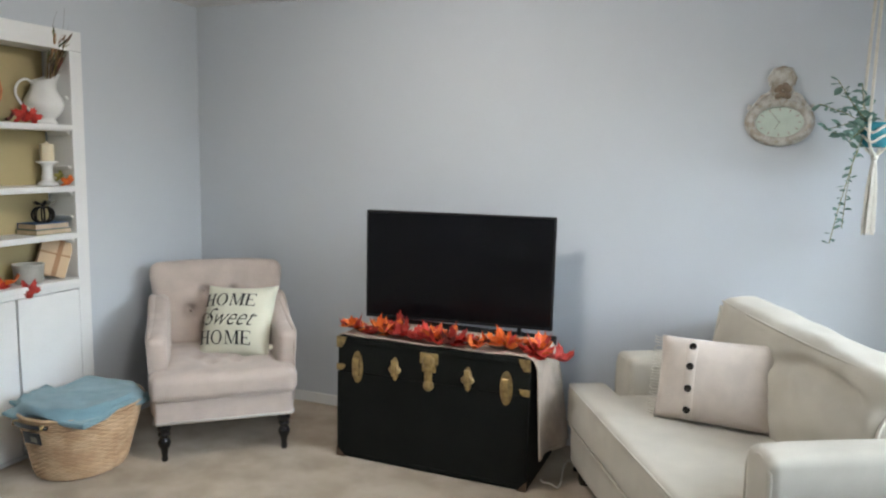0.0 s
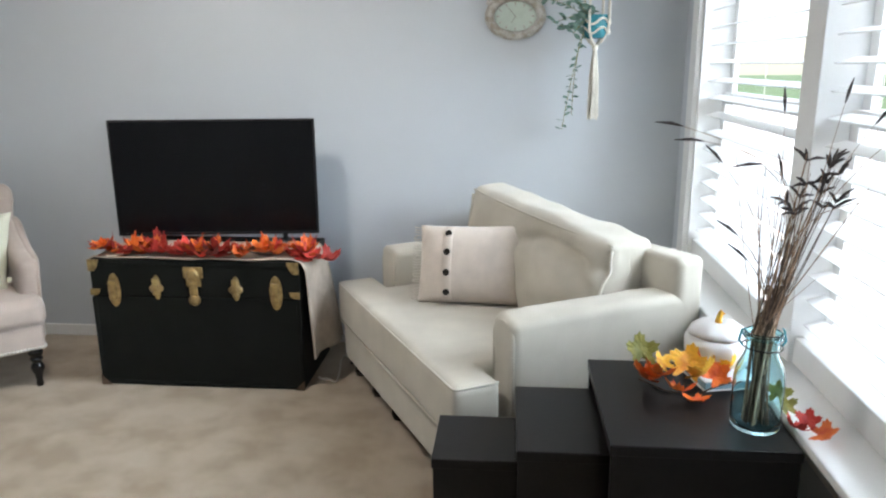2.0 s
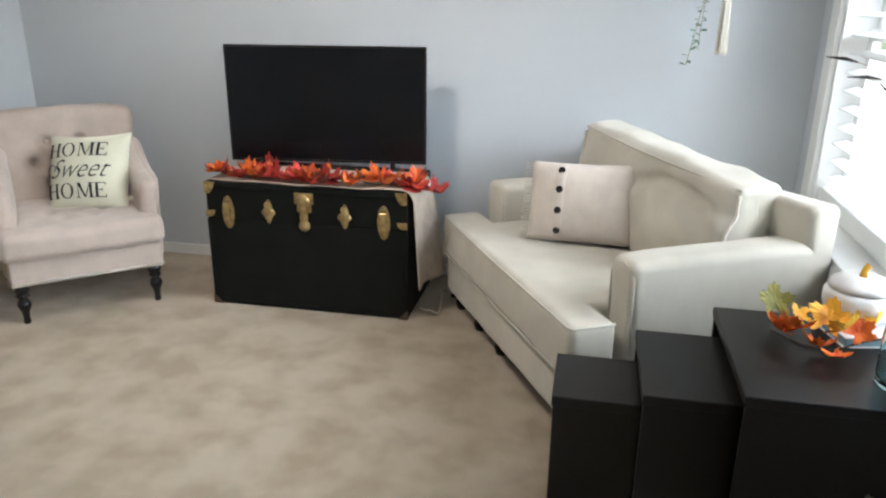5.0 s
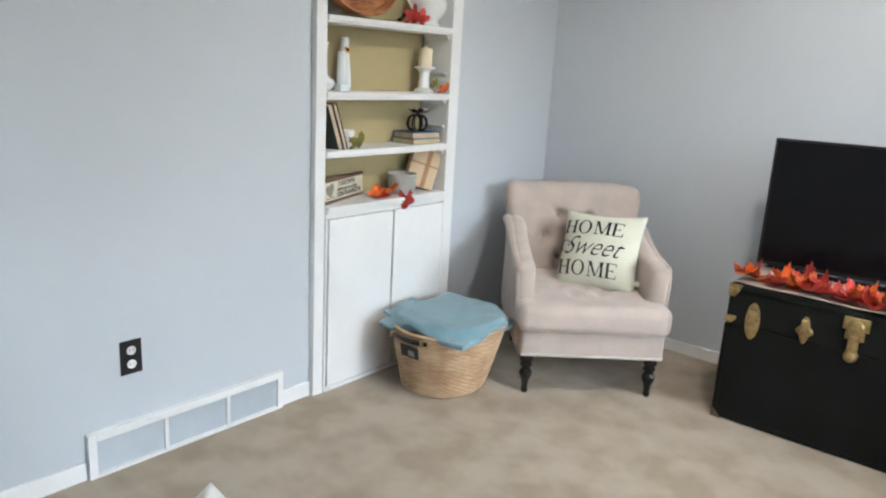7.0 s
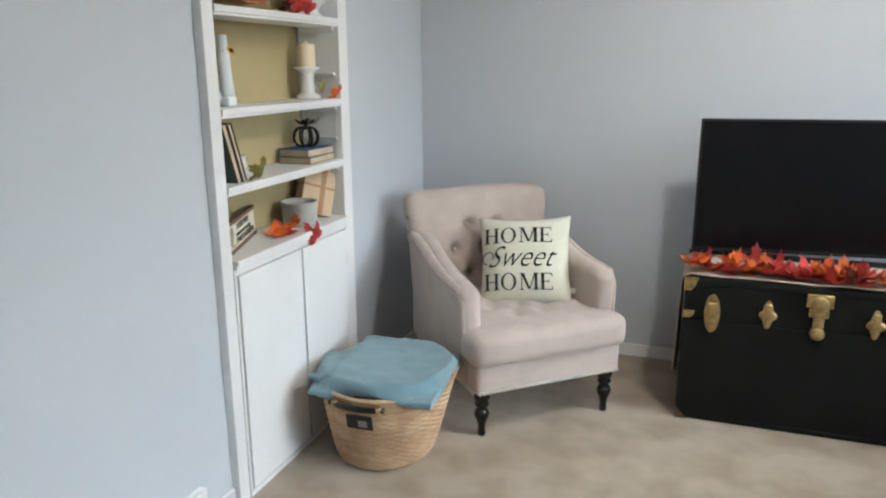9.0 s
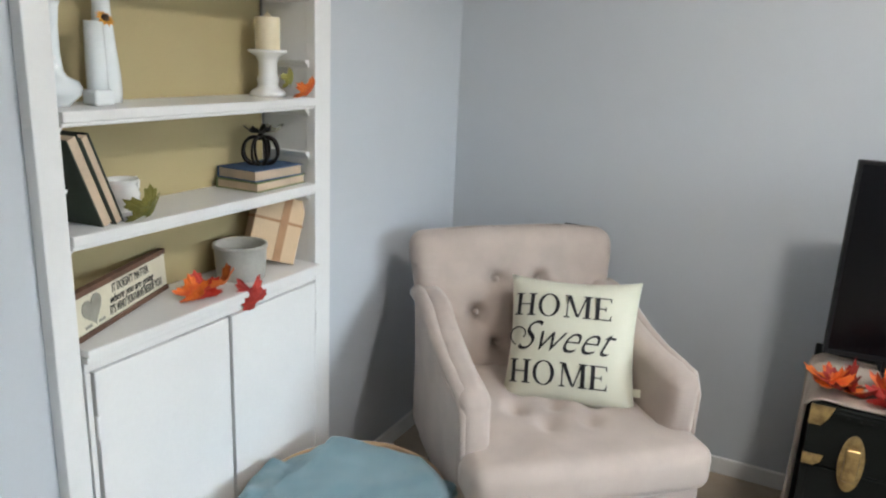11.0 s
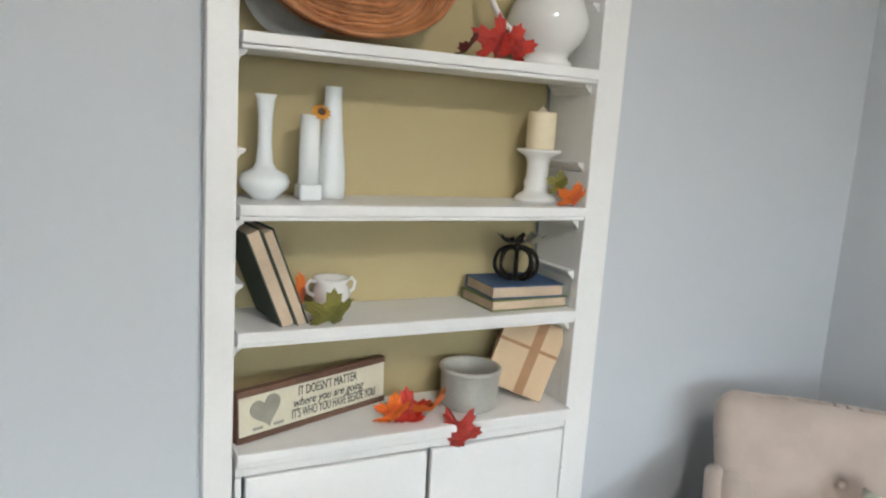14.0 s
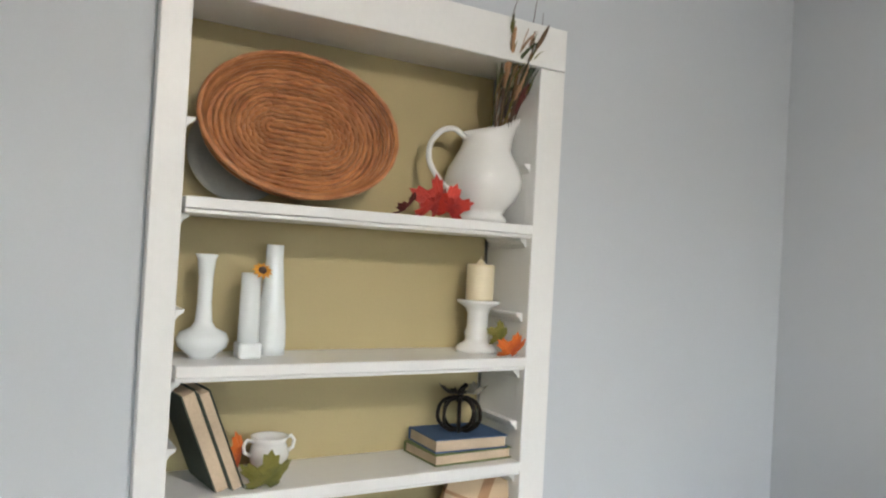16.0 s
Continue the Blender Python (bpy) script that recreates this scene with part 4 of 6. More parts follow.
def basket():
    b = thing("laundry_basket", "round woven straw basket with a dark bar handle", "basket", pose(-2.93, 2.535, 0, 0, 0, 8))
    H, r0, r1 = 0.322, 0.200, 0.278

    def oval(bm):
        for v in bm.verts:
            v.co.x = v.co.x * 0.94 - 0.018 * (1 - v.co.z / H)
            v.co.y *= 1.06
        return bm
    part("liner", oval(lathe([(0.02, 0.012), (r0 - 0.012, 0.012), (r1 - 0.016, H - 0.01), (r1 - 0.01, H - 0.01), (r0 - 0.006, 0.004), (0.0, 0.004)], 48)), SEAGRASS, b, smooth=True)
    rows = 30
    for i in range(rows):
        z = 0.010 + i * (H - 0.018) / (rows - 1)
        r = r0 + (r1 - r0) * (z / H) ** 0.9
        pts = []
        for j in range(96):
            a = 2 * math.pi * j / 96
            wob = 0.0028 * math.sin(a * 30 + math.pi * (i % 2)) + 0.0015 * noise.noise(Vector((a * 3, i, 0)))
            pts.append(((r + wob) * math.cos(a), (r + wob) * math.sin(a), z + 0.002 * noise.noise(Vector((a * 2, i * 3, 5)))))
        part("coil", oval(tube(pts, 0.0062, 5, closed=True)), SEAGRASS, b, smooth=True)
    pts = [((r1 + 0.002) * math.cos(2 * math.pi * j / 96), (r1 + 0.002) * math.sin(2 * math.pi * j / 96), H) for j in range(96)]
    part("rim", oval(tube(pts, 0.0085, 8, closed=True)), SEAGRASS, b, smooth=True)
    a0 = -math.pi / 2 - 0.13
    hp = [((r1 + 0.014) * math.cos(a0 + t), (r1 + 0.040) * math.sin(a0 + t), 0.300) for t in [-0.38 + 0.076 * i for i in range(11)]]
    h = part("handle", tube(hp, 0.0105, 8), LEGBLACK, b, "dark wooden bar handle", True)
    for i in (1, 9):
        part("handle_tie", tube([Vector(hp[i]) + Vector((0, 0, -0.009)), Vector(hp[i]) + Vector((0, 0, 0.011))], 0.0125, 8), BRASS, h, "", True)
    a1 = -math.pi / 2 - 0.10
    rr = r0 + (r1 - r0) * (0.245 / H) ** 0.9 + 0.016
    part("label_plate", boxes((-0.05, 0.05, -0.003, 0.003, -0.03, 0.03), r=0.002), OUTLETBLACK, b, "black tag with a pale mark", m=pose(rr * math.cos(a1), 1.06 * rr * math.sin(a1), 0.238, 12, 0, math.degrees(a1) + 90))
    part("label_mark", boxes((-0.005, 0.03, -0.0042, -0.003, -0.018, 0.01)), GREYINK, b, m=pose(rr * math.cos(a1), 1.06 * rr * math.sin(a1), 0.238, 12, 0, math.degrees(a1) + 90))


basket()


def throw():
    t = thing("folded_throw", "folded dusty blue throw blanket heaped in the basket", "blanket", pose(-2.928, 2.520, -0.018, 0, 0, 5) @ Matrix.Diagonal((0.96, 0.97, 1.0, 1.0)))

    def lay(seed, amp, over=0.0):
        def fn(p):
            p = Vector(p)
            rad = math.hypot(p.x, p.y)
            # corners are pulled in, and what hangs past the rim droops
            f = 1 - 0.07 * max(0, min(1, (rad - 0.24) / 0.12))
            p.x, p.y = p.x * f, p.y * f
            rad = math.hypot(p.x, p.y)
            fold = 1 - abs(noise.noise(Vector((p.x * 5 + p.y * 2.2 + seed, p.y * 3 - p.x * 2, seed)))) * 2
            p.z += amp * fold + 0.5 * amp * noise.noise(Vector((p.x * 17, p.y * 17, seed)))
            p.z -= over * max(0, min(1, (rad - 0.262) / 0.03))
            p.x += 0.016 * noise.noise(Vector((p.y * 7, p.z * 20, seed)))
            p.y += 0.016 * noise.noise(Vector((p.x * 7, p.z * 20, seed + 4)))
            return p
        return fn
    part("lower_fold", soft(-0.262, 0.272, -0.268, 0.235, 0.336, 0.358, 0.011, k=3, n=34, warp=lay(3, 0.007, 0.024)), BLUETHROW, t, smooth=True)
    part("middle_fold", soft(-0.200, 0.278, -0.272, 0.236, 0.354, 0.374, 0.010, k=3, n=34, warp=lay(7, 0.005, 0.038)), BLUETHROW, t, smooth=True)
    part("upper_fold", soft(-0.165, 0.274, -0.276, 0.228, 0.366, 0.388, 0.011, k=3, n=40, warp=lay(12, 0.009, 0.046)), BLUETHROW, t, smooth=True)
    part("loose_corner", soft(-0.285, -0.12, -0.20, 0.05, 0.352, 0.372, 0.009, k=2, n=22, warp=lay(21, 0.024, 0.03)), BLUETHROW, t, smooth=True)


throw()

# ---- the built-in bookcase ----
BX, BB = -3.230, -3.43                    # its face and its back
S1, S2, S3, CT = 1.107, 1.353, 1.665, 0.867


def bookcase():
    b = thing("bookcase", "white built-in bookcase with tan back, open shelves and two doors", "bookcase")
    part("casing", boxes((XW, BX - 0.008, 1.958, 2.014, 0, 2.04), r=0.003), WHITE, b)
    part("casing", boxes((XW, BX - 0.008, 2.810, 2.884, 0, 2.04), r=0.003), WHITE, b)
    part("header", boxes((XW, BX - 0.007, 1.958, 2.884, 2.041, 2.142), r=0.003), WHITE, b)
    part("back_panel", boxes((BB - 0.012, BB, 2.012, 2.806, 0.86, 2.06)), TAN, b)
    part("side_panel", boxes((BB + 0.004, XW, 2.000, 2.018, 0.0, 2.06)), WHITE, b)
    part("side_panel", boxes((BB + 0.004, XW, 2.812, 2.830, 0.0, 2.06)), WHITE, b)
    part("top_panel", boxes((BB + 0.001, XW, 2.019, 2.811, 2.045, 2.06)), WHITE, b)
    for z in (S1, S2, S3):
        part("shelf", boxes((BB + 0.001, BX - 0.006, 2.0195, 2.8105, z - 0.022, z), (BB + 0.03, BX - 0.011, 2.0195, 2.8105, z - 0.031, z - 0.0225), r=0.0025), WHITE, b)
    part("counter", boxes((BB + 0.001, BX + 0.010, 2.0195, 2.8105, CT - 0.018, CT), (BB + 0.02, BX + 0.003, 2.0195, 2.8105, CT - 0.033, CT - 0.0185), r=0.003), WHITE, b)
    part("apron", boxes((BX - 0.034, BX - 0.010, 2.0195, 2.8105, 0.812, CT - 0.0335), r=0.002), WHITE, b)
    part("plinth", boxes((BX - 0.04, BX - 0.006, 2.0195, 2.8105, 0.0, 0.02), r=0.002), WHITE, b)
    for y0, y1, hy in ((2.040, 2.439, 2.034), (2.450, 2.806, 2.811)):
        d = part("door", boxes((BX - 0.028, BX - 0.006, y0, y1, 0.024, 0.808), r=0.003), WHITE, b)
        for z in (0.14, 0.68):
            part("hinge", tube([(BX - 0.005, hy + (0.003 if y0 < 2.2 else -0.003), z - 0.028), (BX - 0.005, hy + (0.003 if y0 < 2.2 else -0.003), z + 0.028)], 0.0045, 8), WHITE, d)
    part("stile", boxes((BX - 0.034, BX - 0.009, 2.0195, 2.032, 0.0205, 0.811), r=0.001), WHITE, b)
    for y, s in ((2.014, 1), (2.812, -1)):
        for z in (S3 - 0.032, S2 - 0.032, S1 - 0.032, 1.812, 1.455, 1.198):
            bm = prism([(0, 0), (0.020, 0), (0.018, -0.006), (0.009, -0.012), (0.004, -0.020), (0, -0.022)], 0, 0.15)
            for v in bm.verts:
                v.co = Vector((BB + 0.02 + v.co.z, y + s * v.co.x, z + v.co.y))
            bmesh.ops.recalc_face_normals(bm, faces=bm.faces)
            part("shelf_rest", bm, WHITE, b)
    return b


bookcase()


def wicker_tray():
    m = axes((-3.345, 2.256, 1.823), (0.0, 0.99, -0.035), (-0.20, 0.035, 0.97))
    t = thing("wicker_tray", "oval brown rattan tray leaning on the top shelf", "tray", m)
    a, b = 0.208, 0.150
    base = lathe([(0.0, -0.004), (1.0, -0.004), (1.0, 0.0), (0.0, 0.0)], 48, sx=a * 0.96, sy=b * 0.96)
    part("base", base, WICKER, t)

    def oval(k, n=144, z=0.0, wob=0.0, ph=0):
        w, h = a * k, b * k
        return [(w * math.cos(2 * math.pi * i / n), h * math.sin(2 * math.pi * i / n), z + wob * math.sin(22 * 2 * math.pi * i / n + ph)) for i in range(n)]
    # racetrack rows woven over and under radial spokes
    for i in range(12):
        d = 0.007 + i * 0.0112
        f = (d / b) ** 2
        pts, n = [], 168
        half = a - b
        around = 4 * half + 2 * math.pi * d
        for j in range(n):
            s = around * j / n
            if s < 2 * half:
                q = (half - s, d)
            elif s < 2 * half + math.pi * d:
                g = math.pi / 2 + (s - 2 * half) / d
                q = (-half + d * math.cos(g), d * math.sin(g))
            elif s < 4 * half + math.pi * d:
                q = (-half + s - 2 * half - math.pi * d, -d)
            else:
                g = -math.pi / 2 + (s - 4 * half - math.pi * d) / d
                q = (half + d * math.cos(g), d * math.sin(g))
            g = math.atan2(q[1] / b, q[0] / a)
            e = (a * d / b * math.cos(g), d * math.sin(g))
            x, y = q[0] * (1 - f) + e[0] * f, q[1] * (1 - f) + e[1] * f
            spoke = math.sin(x * 125 + math.pi * (i % 2)) if abs(x) < half else math.sin(14 * math.atan2(y, abs(x) - half) + math.pi * (i % 2))
            pts.append((x, y, 0.004 + 0.0030 * max(-0.7, min(0.7, 1.6 * spoke))))
        part("coil", tube(pts, 0.0060, 6, closed=True), WICKER, t, smooth=True)
    for i in range(6):
        k, z = 0.905 + 0.022 * i, 0.004 + 0.0095 * i
        part("rim_coil", tube(oval(k, z=z, wob=0.0015, ph=math.pi * (i % 2)), 0.0058, 6, closed=True), WICKER, t, smooth=True)


wicker_tray()
gp = thing("glass_plate", "pale grey-green plate behind the wicker tray", "plate", axes((-3.402, 2.150, S3 + 0.106), (0.0, 1, 0), (-0.16, 0, 0.98)))
part("plate", lathe([(0.0, -0.004), (0.08, -0.004), (0.105, 0.010), (0.105, 0.014), (0.08, 0.001), (0.0, 0.001)], 48), STONE, gp, smooth=True)


def pitcher():
    p = thing("pitcher", "white glazed ceramic pitcher holding dried stems", "pitcher", pose(-3.335, 2.727, S3, 0, 0, 90))
    prof = [(0.0, 0.003), (0.055, 0.0), (0.062, 0.006), (0.060, 0.014), (0.050, 0.022), (0.058, 0.035), (0.078, 0.055), (0.092, 0.082), (0.095, 0.105), (0.088, 0.130), (0.075, 0.153), (0.063, 0.175), (0.057, 0.195), (0.056, 0.212), (0.059, 0.228), (0.056, 0.229), (0.052, 0.21), (0.052, 0.19), (0.066, 0.16), (0.07, 0.13), (0.0, 0.11)]
    bm = lathe(prof, 48)
    for v in bm.verts:
        # x runs towards the spout
        k = max(0, (v.co.z - 0.175) / 0.057)
        if k > 0:
            f = v.co.x / max(0.001, math.hypot(v.co.x, v.co.y))
            if f > 0:
                v.co.x += 0.050 * k * f ** 2
                v.co.z += 0.048 * k * f ** 1.3
                v.co.y *= 1 - 0.35 * k * f
            else:
                v.co.z -= 0.012 * k * abs(f)
    part("body", bm, CERAMIC, p, smooth=True)
    pts = [(-0.056, 0, 0.200), (-0.088, 0, 0.222), (-0.125, 0, 0.212), (-0.155, 0, 0.175), (-0.155, 0, 0.135), (-0.130, 0, 0.100), (-0.10, 0, 0.075), (-0.082, 0, 0.068)]
    sm = []
    for i in range(len(pts) - 1):
        for j in range(4):
            sm.append(Vector(pts[i]).lerp(Vector(pts[i + 1]), j / 4))
    sm.append(Vector(pts[-1]))
    for _ in range(3):
        sm = [sm[0]] + [(sm[i - 1] + sm[i] * 2 + sm[i + 1]) / 4 for i in range(1, len(sm) - 1)] + [sm[-1]]
    part("handle", tube(sm, 0.0068, 10), CERAMIC, p, smooth=True)


pitcher()


def blade(path, wide, twist):
    """A narrow leaf along a path, folded a little along its middle."""
    bm = bmesh.new()
    rows = []
    n = len(path)
    for i, p in enumerate(path):
        t = (path[min(i + 1, n - 1)] - path[max(i - 1, 0)]).normalized()
        side = t.cross(Vector((math.cos(twist), math.sin(twist), 0.2))).normalized()
        w = wide * math.sin(math.pi * (0.06 + 0.94 * (1 - i / (n - 1)) ** 0.8))
        up = t.cross(side) * w * 0.35
        rows.append([bm.verts.new(q) for q in (p - side * w + up, p, p + side * w + up)])
    for a, b in zip(rows, rows[1:]):
        for j in range(2):
            bm.faces.new((a[j], a[j + 1], b[j + 1], b[j]))
    return bm


def stems_in_pitcher():
    s = thing("dried_stems", "dried brown and green stems standing in the pitcher", "dried flowers", pose(-3.335, 2.738, S3))
    rng = random.Random(5)

    def curve(base, mid, top, n=9):
        return [base.lerp(mid, i / n).lerp(mid.lerp(top, i / n), i / n) for i in range(n + 1)]
    for i in range(30):
        f = rng.random()
        z = rng.uniform(0.33, 0.47) - 0.05 * f
        top = Vector((0.02 + 0.03 * rng.random() + 0.55 * max(0.0, z - 0.30), -0.025 + 0.105 * f, z))
        base = Vector((rng.uniform(-0.015, 0.03), rng.uniform(0.0, 0.03), 0.13))
        mid = base.lerp(top, 0.5) + Vector((rng.uniform(-0.035, -0.015), rng.uniform(-0.015, 0.01), 0.03))
        pts = curve(base, mid, top)
        st = part("stem", tube(pts, [0.0018 - 0.0001 * j for j in range(len(pts))], 5), (STEM, OLIVE, TWINE)[i % 3], s)
        if i % 5 == 0:
            # a long rough seed head, thick in the middle
            head = [pts[5].lerp(pts[-1], j / 12) + 0.002 * noise.noise_vector(Vector((j * 1.7, i, 0))) for j in range(13)]
            part("seed_head", tube(head, [0.002 + (0.0035 + 0.003 * rng.random()) * math.sin(math.pi * (j + 0.6) / 13.2) for j in range(13)], 7), (TWINE, SEED, MAROON)[i // 5 % 3], st, smooth=True)
        else:
            for j in range(3):
                k = rng.randint(5, 8)
                way = (pts[k + 1] - pts[k]).normalized()
                out = Vector((rng.uniform(-0.4, 1.0), rng.uniform(-0.5, 0.9), rng.uniform(0.0, 0.4)))
                l = rng.uniform(0.035, 0.075)
                part("leaf", blade([pts[k] + way * l * q + out * l * 0.55 * q * q for q in (0, 0.2, 0.4, 0.6, 0.8, 1.0)], rng.uniform(0.003, 0.0065), rng.uniform(0, 3)), (OLIVE, DARKGREEN, TWINE, DARKGREEN, STRAWSTEM)[(i + j) % 5], st)
    # long thin grasses that arch above the rest
    for y, z, bend in ((0.0, 0.56, -0.03), (0.045, 0.58, 0.03), (0.06, 0.50, 0.05)):
        pts = curve(Vector((0.01, 0.01, 0.14)), Vector((0.05, y + bend, 0.40)), Vector((0.11, y, z)), 14)
        part("grass_blade", tube(pts, [0.0022 - 0.00012 * j for j in range(15)], 5), STEM, s, smooth=True)


stems_in_pitcher()


def loose_leaf(x, y, z, size, yaw, tilt, roll, mat, label):
    t = tagged(part("maple_leaf", leaf_mesh(size, 0.6, seed=int(y * 100)), mat, m=Matrix.Translation((x, y, z)) @ Euler((radians(roll), radians(tilt), radians(yaw))).to_matrix().to_4x4()), label, "leaf", group="scattered maple leaves")
    return t


loose_leaf(-3.280, 2.555, S3 + 0.006, 0.118, 8, -64, 8, RED, "bright red silk maple leaf propped beside the pitcher")
loose_leaf(-3.268, 2.590, S3 + 0.006, 0.100, -10, -55, -30, RED, "crumpled red silk maple leaf lying by the pitcher")
loose_leaf(-3.285, 2.485, S3 + 0.006, 0.080, 20, -35, 30, MAROON, "dark red silk maple leaf lying by the wicker tray")
loose_leaf(-3.300, 2.775, S2 + 0.030, 0.068, 5, -80, 0, OLIVE, "green silk leaf leaning on the candle holder")
loose_leaf(-3.243, 2.766, S2 + 0.003, 0.085, 0, -52, 0, ORANGE, "orange silk maple leaf on the shelf edge")
loose_leaf(-3.246, 2.200, S1 + 0.003, 0.110, 5, -60, 0, OLIVE, "olive green silk maple leaf leaning against the sugar bowl")
loose_leaf(-3.350, 2.168, S1 + 0.010, 0.105, 55, -80, -10, ORANGE, "rust orange silk maple leaf standing behind the books")
loose_leaf(-3.300, 2.385, CT + 0.004, 0.110, 85, -12, 25, RED, "red silk maple leaf lying on the lower shelf")
loose_leaf(-3.300, 2.450, CT + 0.006, 0.115, 20, -32, 10, ORANGE, "rust orange silk maple leaf on the lower shelf")
loose_leaf(-3.300, 2.350, CT + 0.006, 0.100, 60, -22, 20, ORANGE, "orange silk maple leaf on the lower shelf")
loose_leaf(-3.214, 2.500, CT + 0.018, 0.115, 152, 84, 0, RED, "red silk maple leaf hanging over the cabinet edge")


def vases():
    v = thing("bud_vase", "white milk-glass vase with a round base and tall neck", "vase", pose(-3.345, 2.088, S2), group="white vases")
    part("vase_body", lathe([(0.0, 0.002), (0.024, 0.0), (0.028, 0.006), (0.045, 0.022), (0.049, 0.036), (0.043, 0.050), (0.024, 0.060), (0.017, 0.072), (0.014, 0.11), (0.0145, 0.16), (0.018, 0.195), (0.022, 0.206), (0.019, 0.206), (0.013, 0.17), (0.0, 0.15)], 40,
                            fn=lambda a, z: 1 + (0.045 * abs(math.sin(10 * a)) if 0.015 < z < 0.055 else 0)), MILK, v, smooth=True)
    v = thing("cylinder_vase", "white milk-glass cylinder vase with a square foot", "vase", pose(-3.328, 2.174, S2), group="white vases")
    part("vase_body", lathe([(0.0, 0.03), (0.0215, 0.032), (0.021, 0.09), (0.0195, 0.172), (0.017, 0.172), (0.018, 0.1), (0.0, 0.09)], 32), MILK, v, smooth=True)
    part("foot", boxes((-0.0235, 0.0235, -0.0235, 0.0235, 0.0, 0.033), r=0.006), MILK, v)
    v = thing("tapered_vase", "tall white milk-glass tapered vase", "vase", pose(-3.378, 2.236, S2), group="white vases")
    part("vase_body", lathe([(0.0, 0.002), (0.030, 0.0), (0.032, 0.02), (0.031, 0.06), (0.024, 0.13), (0.0185, 0.20), (0.0185, 0.232), (0.016, 0.232), (0.015, 0.2), (0.0, 0.18)], 32,
                            fn=lambda a, z: 1 + 0.012 * math.sin(8 * a)), MILK, v, smooth=True)
    f = thing("yellow_flower", "small yellow flower with a dark eye in the vase", "flower", pose(-3.312, 2.191, S2 + 0.178))
    part("stalk", tube([(-0.015, -0.016, -0.06), (-0.008, -0.008, -0.01), (0, 0, 0)], 0.0015, 5), OLIVE, f)
    part("eye", lathe([(0.008, -0.002), (0.0085, 0.003), (0.005, 0.008), (0, 0.009)], 14), STEM, f, smooth=True, m=pose(0, 0, 0, 0, 50, 0))
    for i in range(11):
        bm = bmesh.new()
        c = [bm.verts.new(q) for q in ((0.005, -0.002, 0), (0.014, -0.0045, 0.001), (0.022, 0, -0.001), (0.014, 0.0045, 0.001), (0.005, 0.002, 0))]
        bm.faces.new(c)
        part("petal", bm, GOLD, f, m=pose(0, 0, 0, 0, 50, 0) @ pose(0, 0, 0, 0, 0, i * 360 / 11))


vases()


def candle():
    h = thing("candle_holder", "white ceramic pillar candle holder with flared plate", "candle holder", pose(-3.350, 2.742, S2))
    part("holder", lathe([(r * 1.08, z * 1.10) for r, z in [(0.0, 0.004), (0.046, 0.0), (0.048, 0.006), (0.042, 0.014), (0.028, 0.022), (0.026, 0.03), (0.029, 0.042), (0.024, 0.055), (0.024, 0.085), (0.030, 0.098), (0.048, 0.108), (0.050, 0.113), (0.046, 0.115), (0.0, 0.112)]], 40), CERAMIC, h, smooth=True)
    c = thing("pillar_candle", "ivory pillar candle, unlit, on the white holder", "candle", pose(-3.350, 2.744, S2 + 0.126))
    part("wax", lathe([(0.0, 0.0), (0.033, 0.0), (0.034, 0.003), (0.034, 0.083), (0.031, 0.087), (0.012, 0.088), (0.004, 0.098), (0.0, 0.099)], 32), WAX, c, smooth=True)
    part("wick", tube([(0, 0, 0.095), (0.001, 0, 0.106)], 0.001, 5), WAX, c)


candle()


def book(name, label, m, w, h, t, cover, spine_x=-1):
    """A book lying in x (width) and y (height), t thick, its spine on the side of spine_x."""
    b = thing(name, label, "book", m, group="old cloth-bound books")
    part("cover", boxes((-w / 2, w / 2, -h / 2, h / 2, 0, 0.0025), (-w / 2, w / 2, -h / 2, h / 2, t - 0.0025, t), ((-w / 2, -w / 2 + 0.003) if spine_x < 0 else (w / 2 - 0.003, w / 2)) + (-h / 2, h / 2, 0.0026, t - 0.0026)), cover, b)
    part("page_block", boxes((-w / 2 + 0.0035, w / 2 - 0.004, -h / 2 + 0.004, h / 2 - 0.004, 0.0027, t - 0.0027)), PAPER, b)
    return b


book("book", "green cloth-bound book lying under another book", pose(-3.342, 2.700, S1 + 0.0005, 0, 0, 2), 0.145, 0.215, 0.026, GREENBOOK)
book("book", "blue cloth-bound book lying on the green book", pose(-3.345, 2.700, S1 + 0.0268, 0, 0, -2), 0.140, 0.195, 0.030, BLUEBOOK)
for i, (y, t) in enumerate(((2.098, 0.030), (2.124, 0.024))):
    m = Matrix.Translation((-3.338, y + 0.034, S1 + 0.002)) @ pose(0, 0, 0, 0, 0, 7) @ Euler((radians(22), 0, 0)).to_matrix().to_4x4() @ axes((0, 0, 0.107), (1, 0, 0), (0, 0, 1))
    book("book", ("dark cloth-bound book leaning on the bookcase side", "dark cloth-bound book leaning against another book")[i], m, 0.145, 0.212, t, DARKBOOK, -1)


def sugar_bowl():
    s = thing("sugar_bowl", "small white ceramic bowl with two handles", "bowl", pose(-3.365, 2.243, S1, 0, 0, 8))
    part("bowl", lathe([(0.0, 0.002), (0.024, 0.0), (0.026, 0.006), (0.038, 0.02), (0.042, 0.038), (0.037, 0.055), (0.034, 0.062), (0.040, 0.074), (0.037, 0.074), (0.031, 0.062), (0.036, 0.04), (0.0, 0.03)], 36), CERAMIC, s, smooth=True)
    for d in (-1, 1):
        part("handle", tube([(0, d * 0.035, 0.066), (0, d * 0.05, 0.070), (0, d * 0.058, 0.06), (0, d * 0.055, 0.045), (0, d * 0.040, 0.036)], 0.0042, 8), CERAMIC, s, smooth=True)


sugar_bowl()


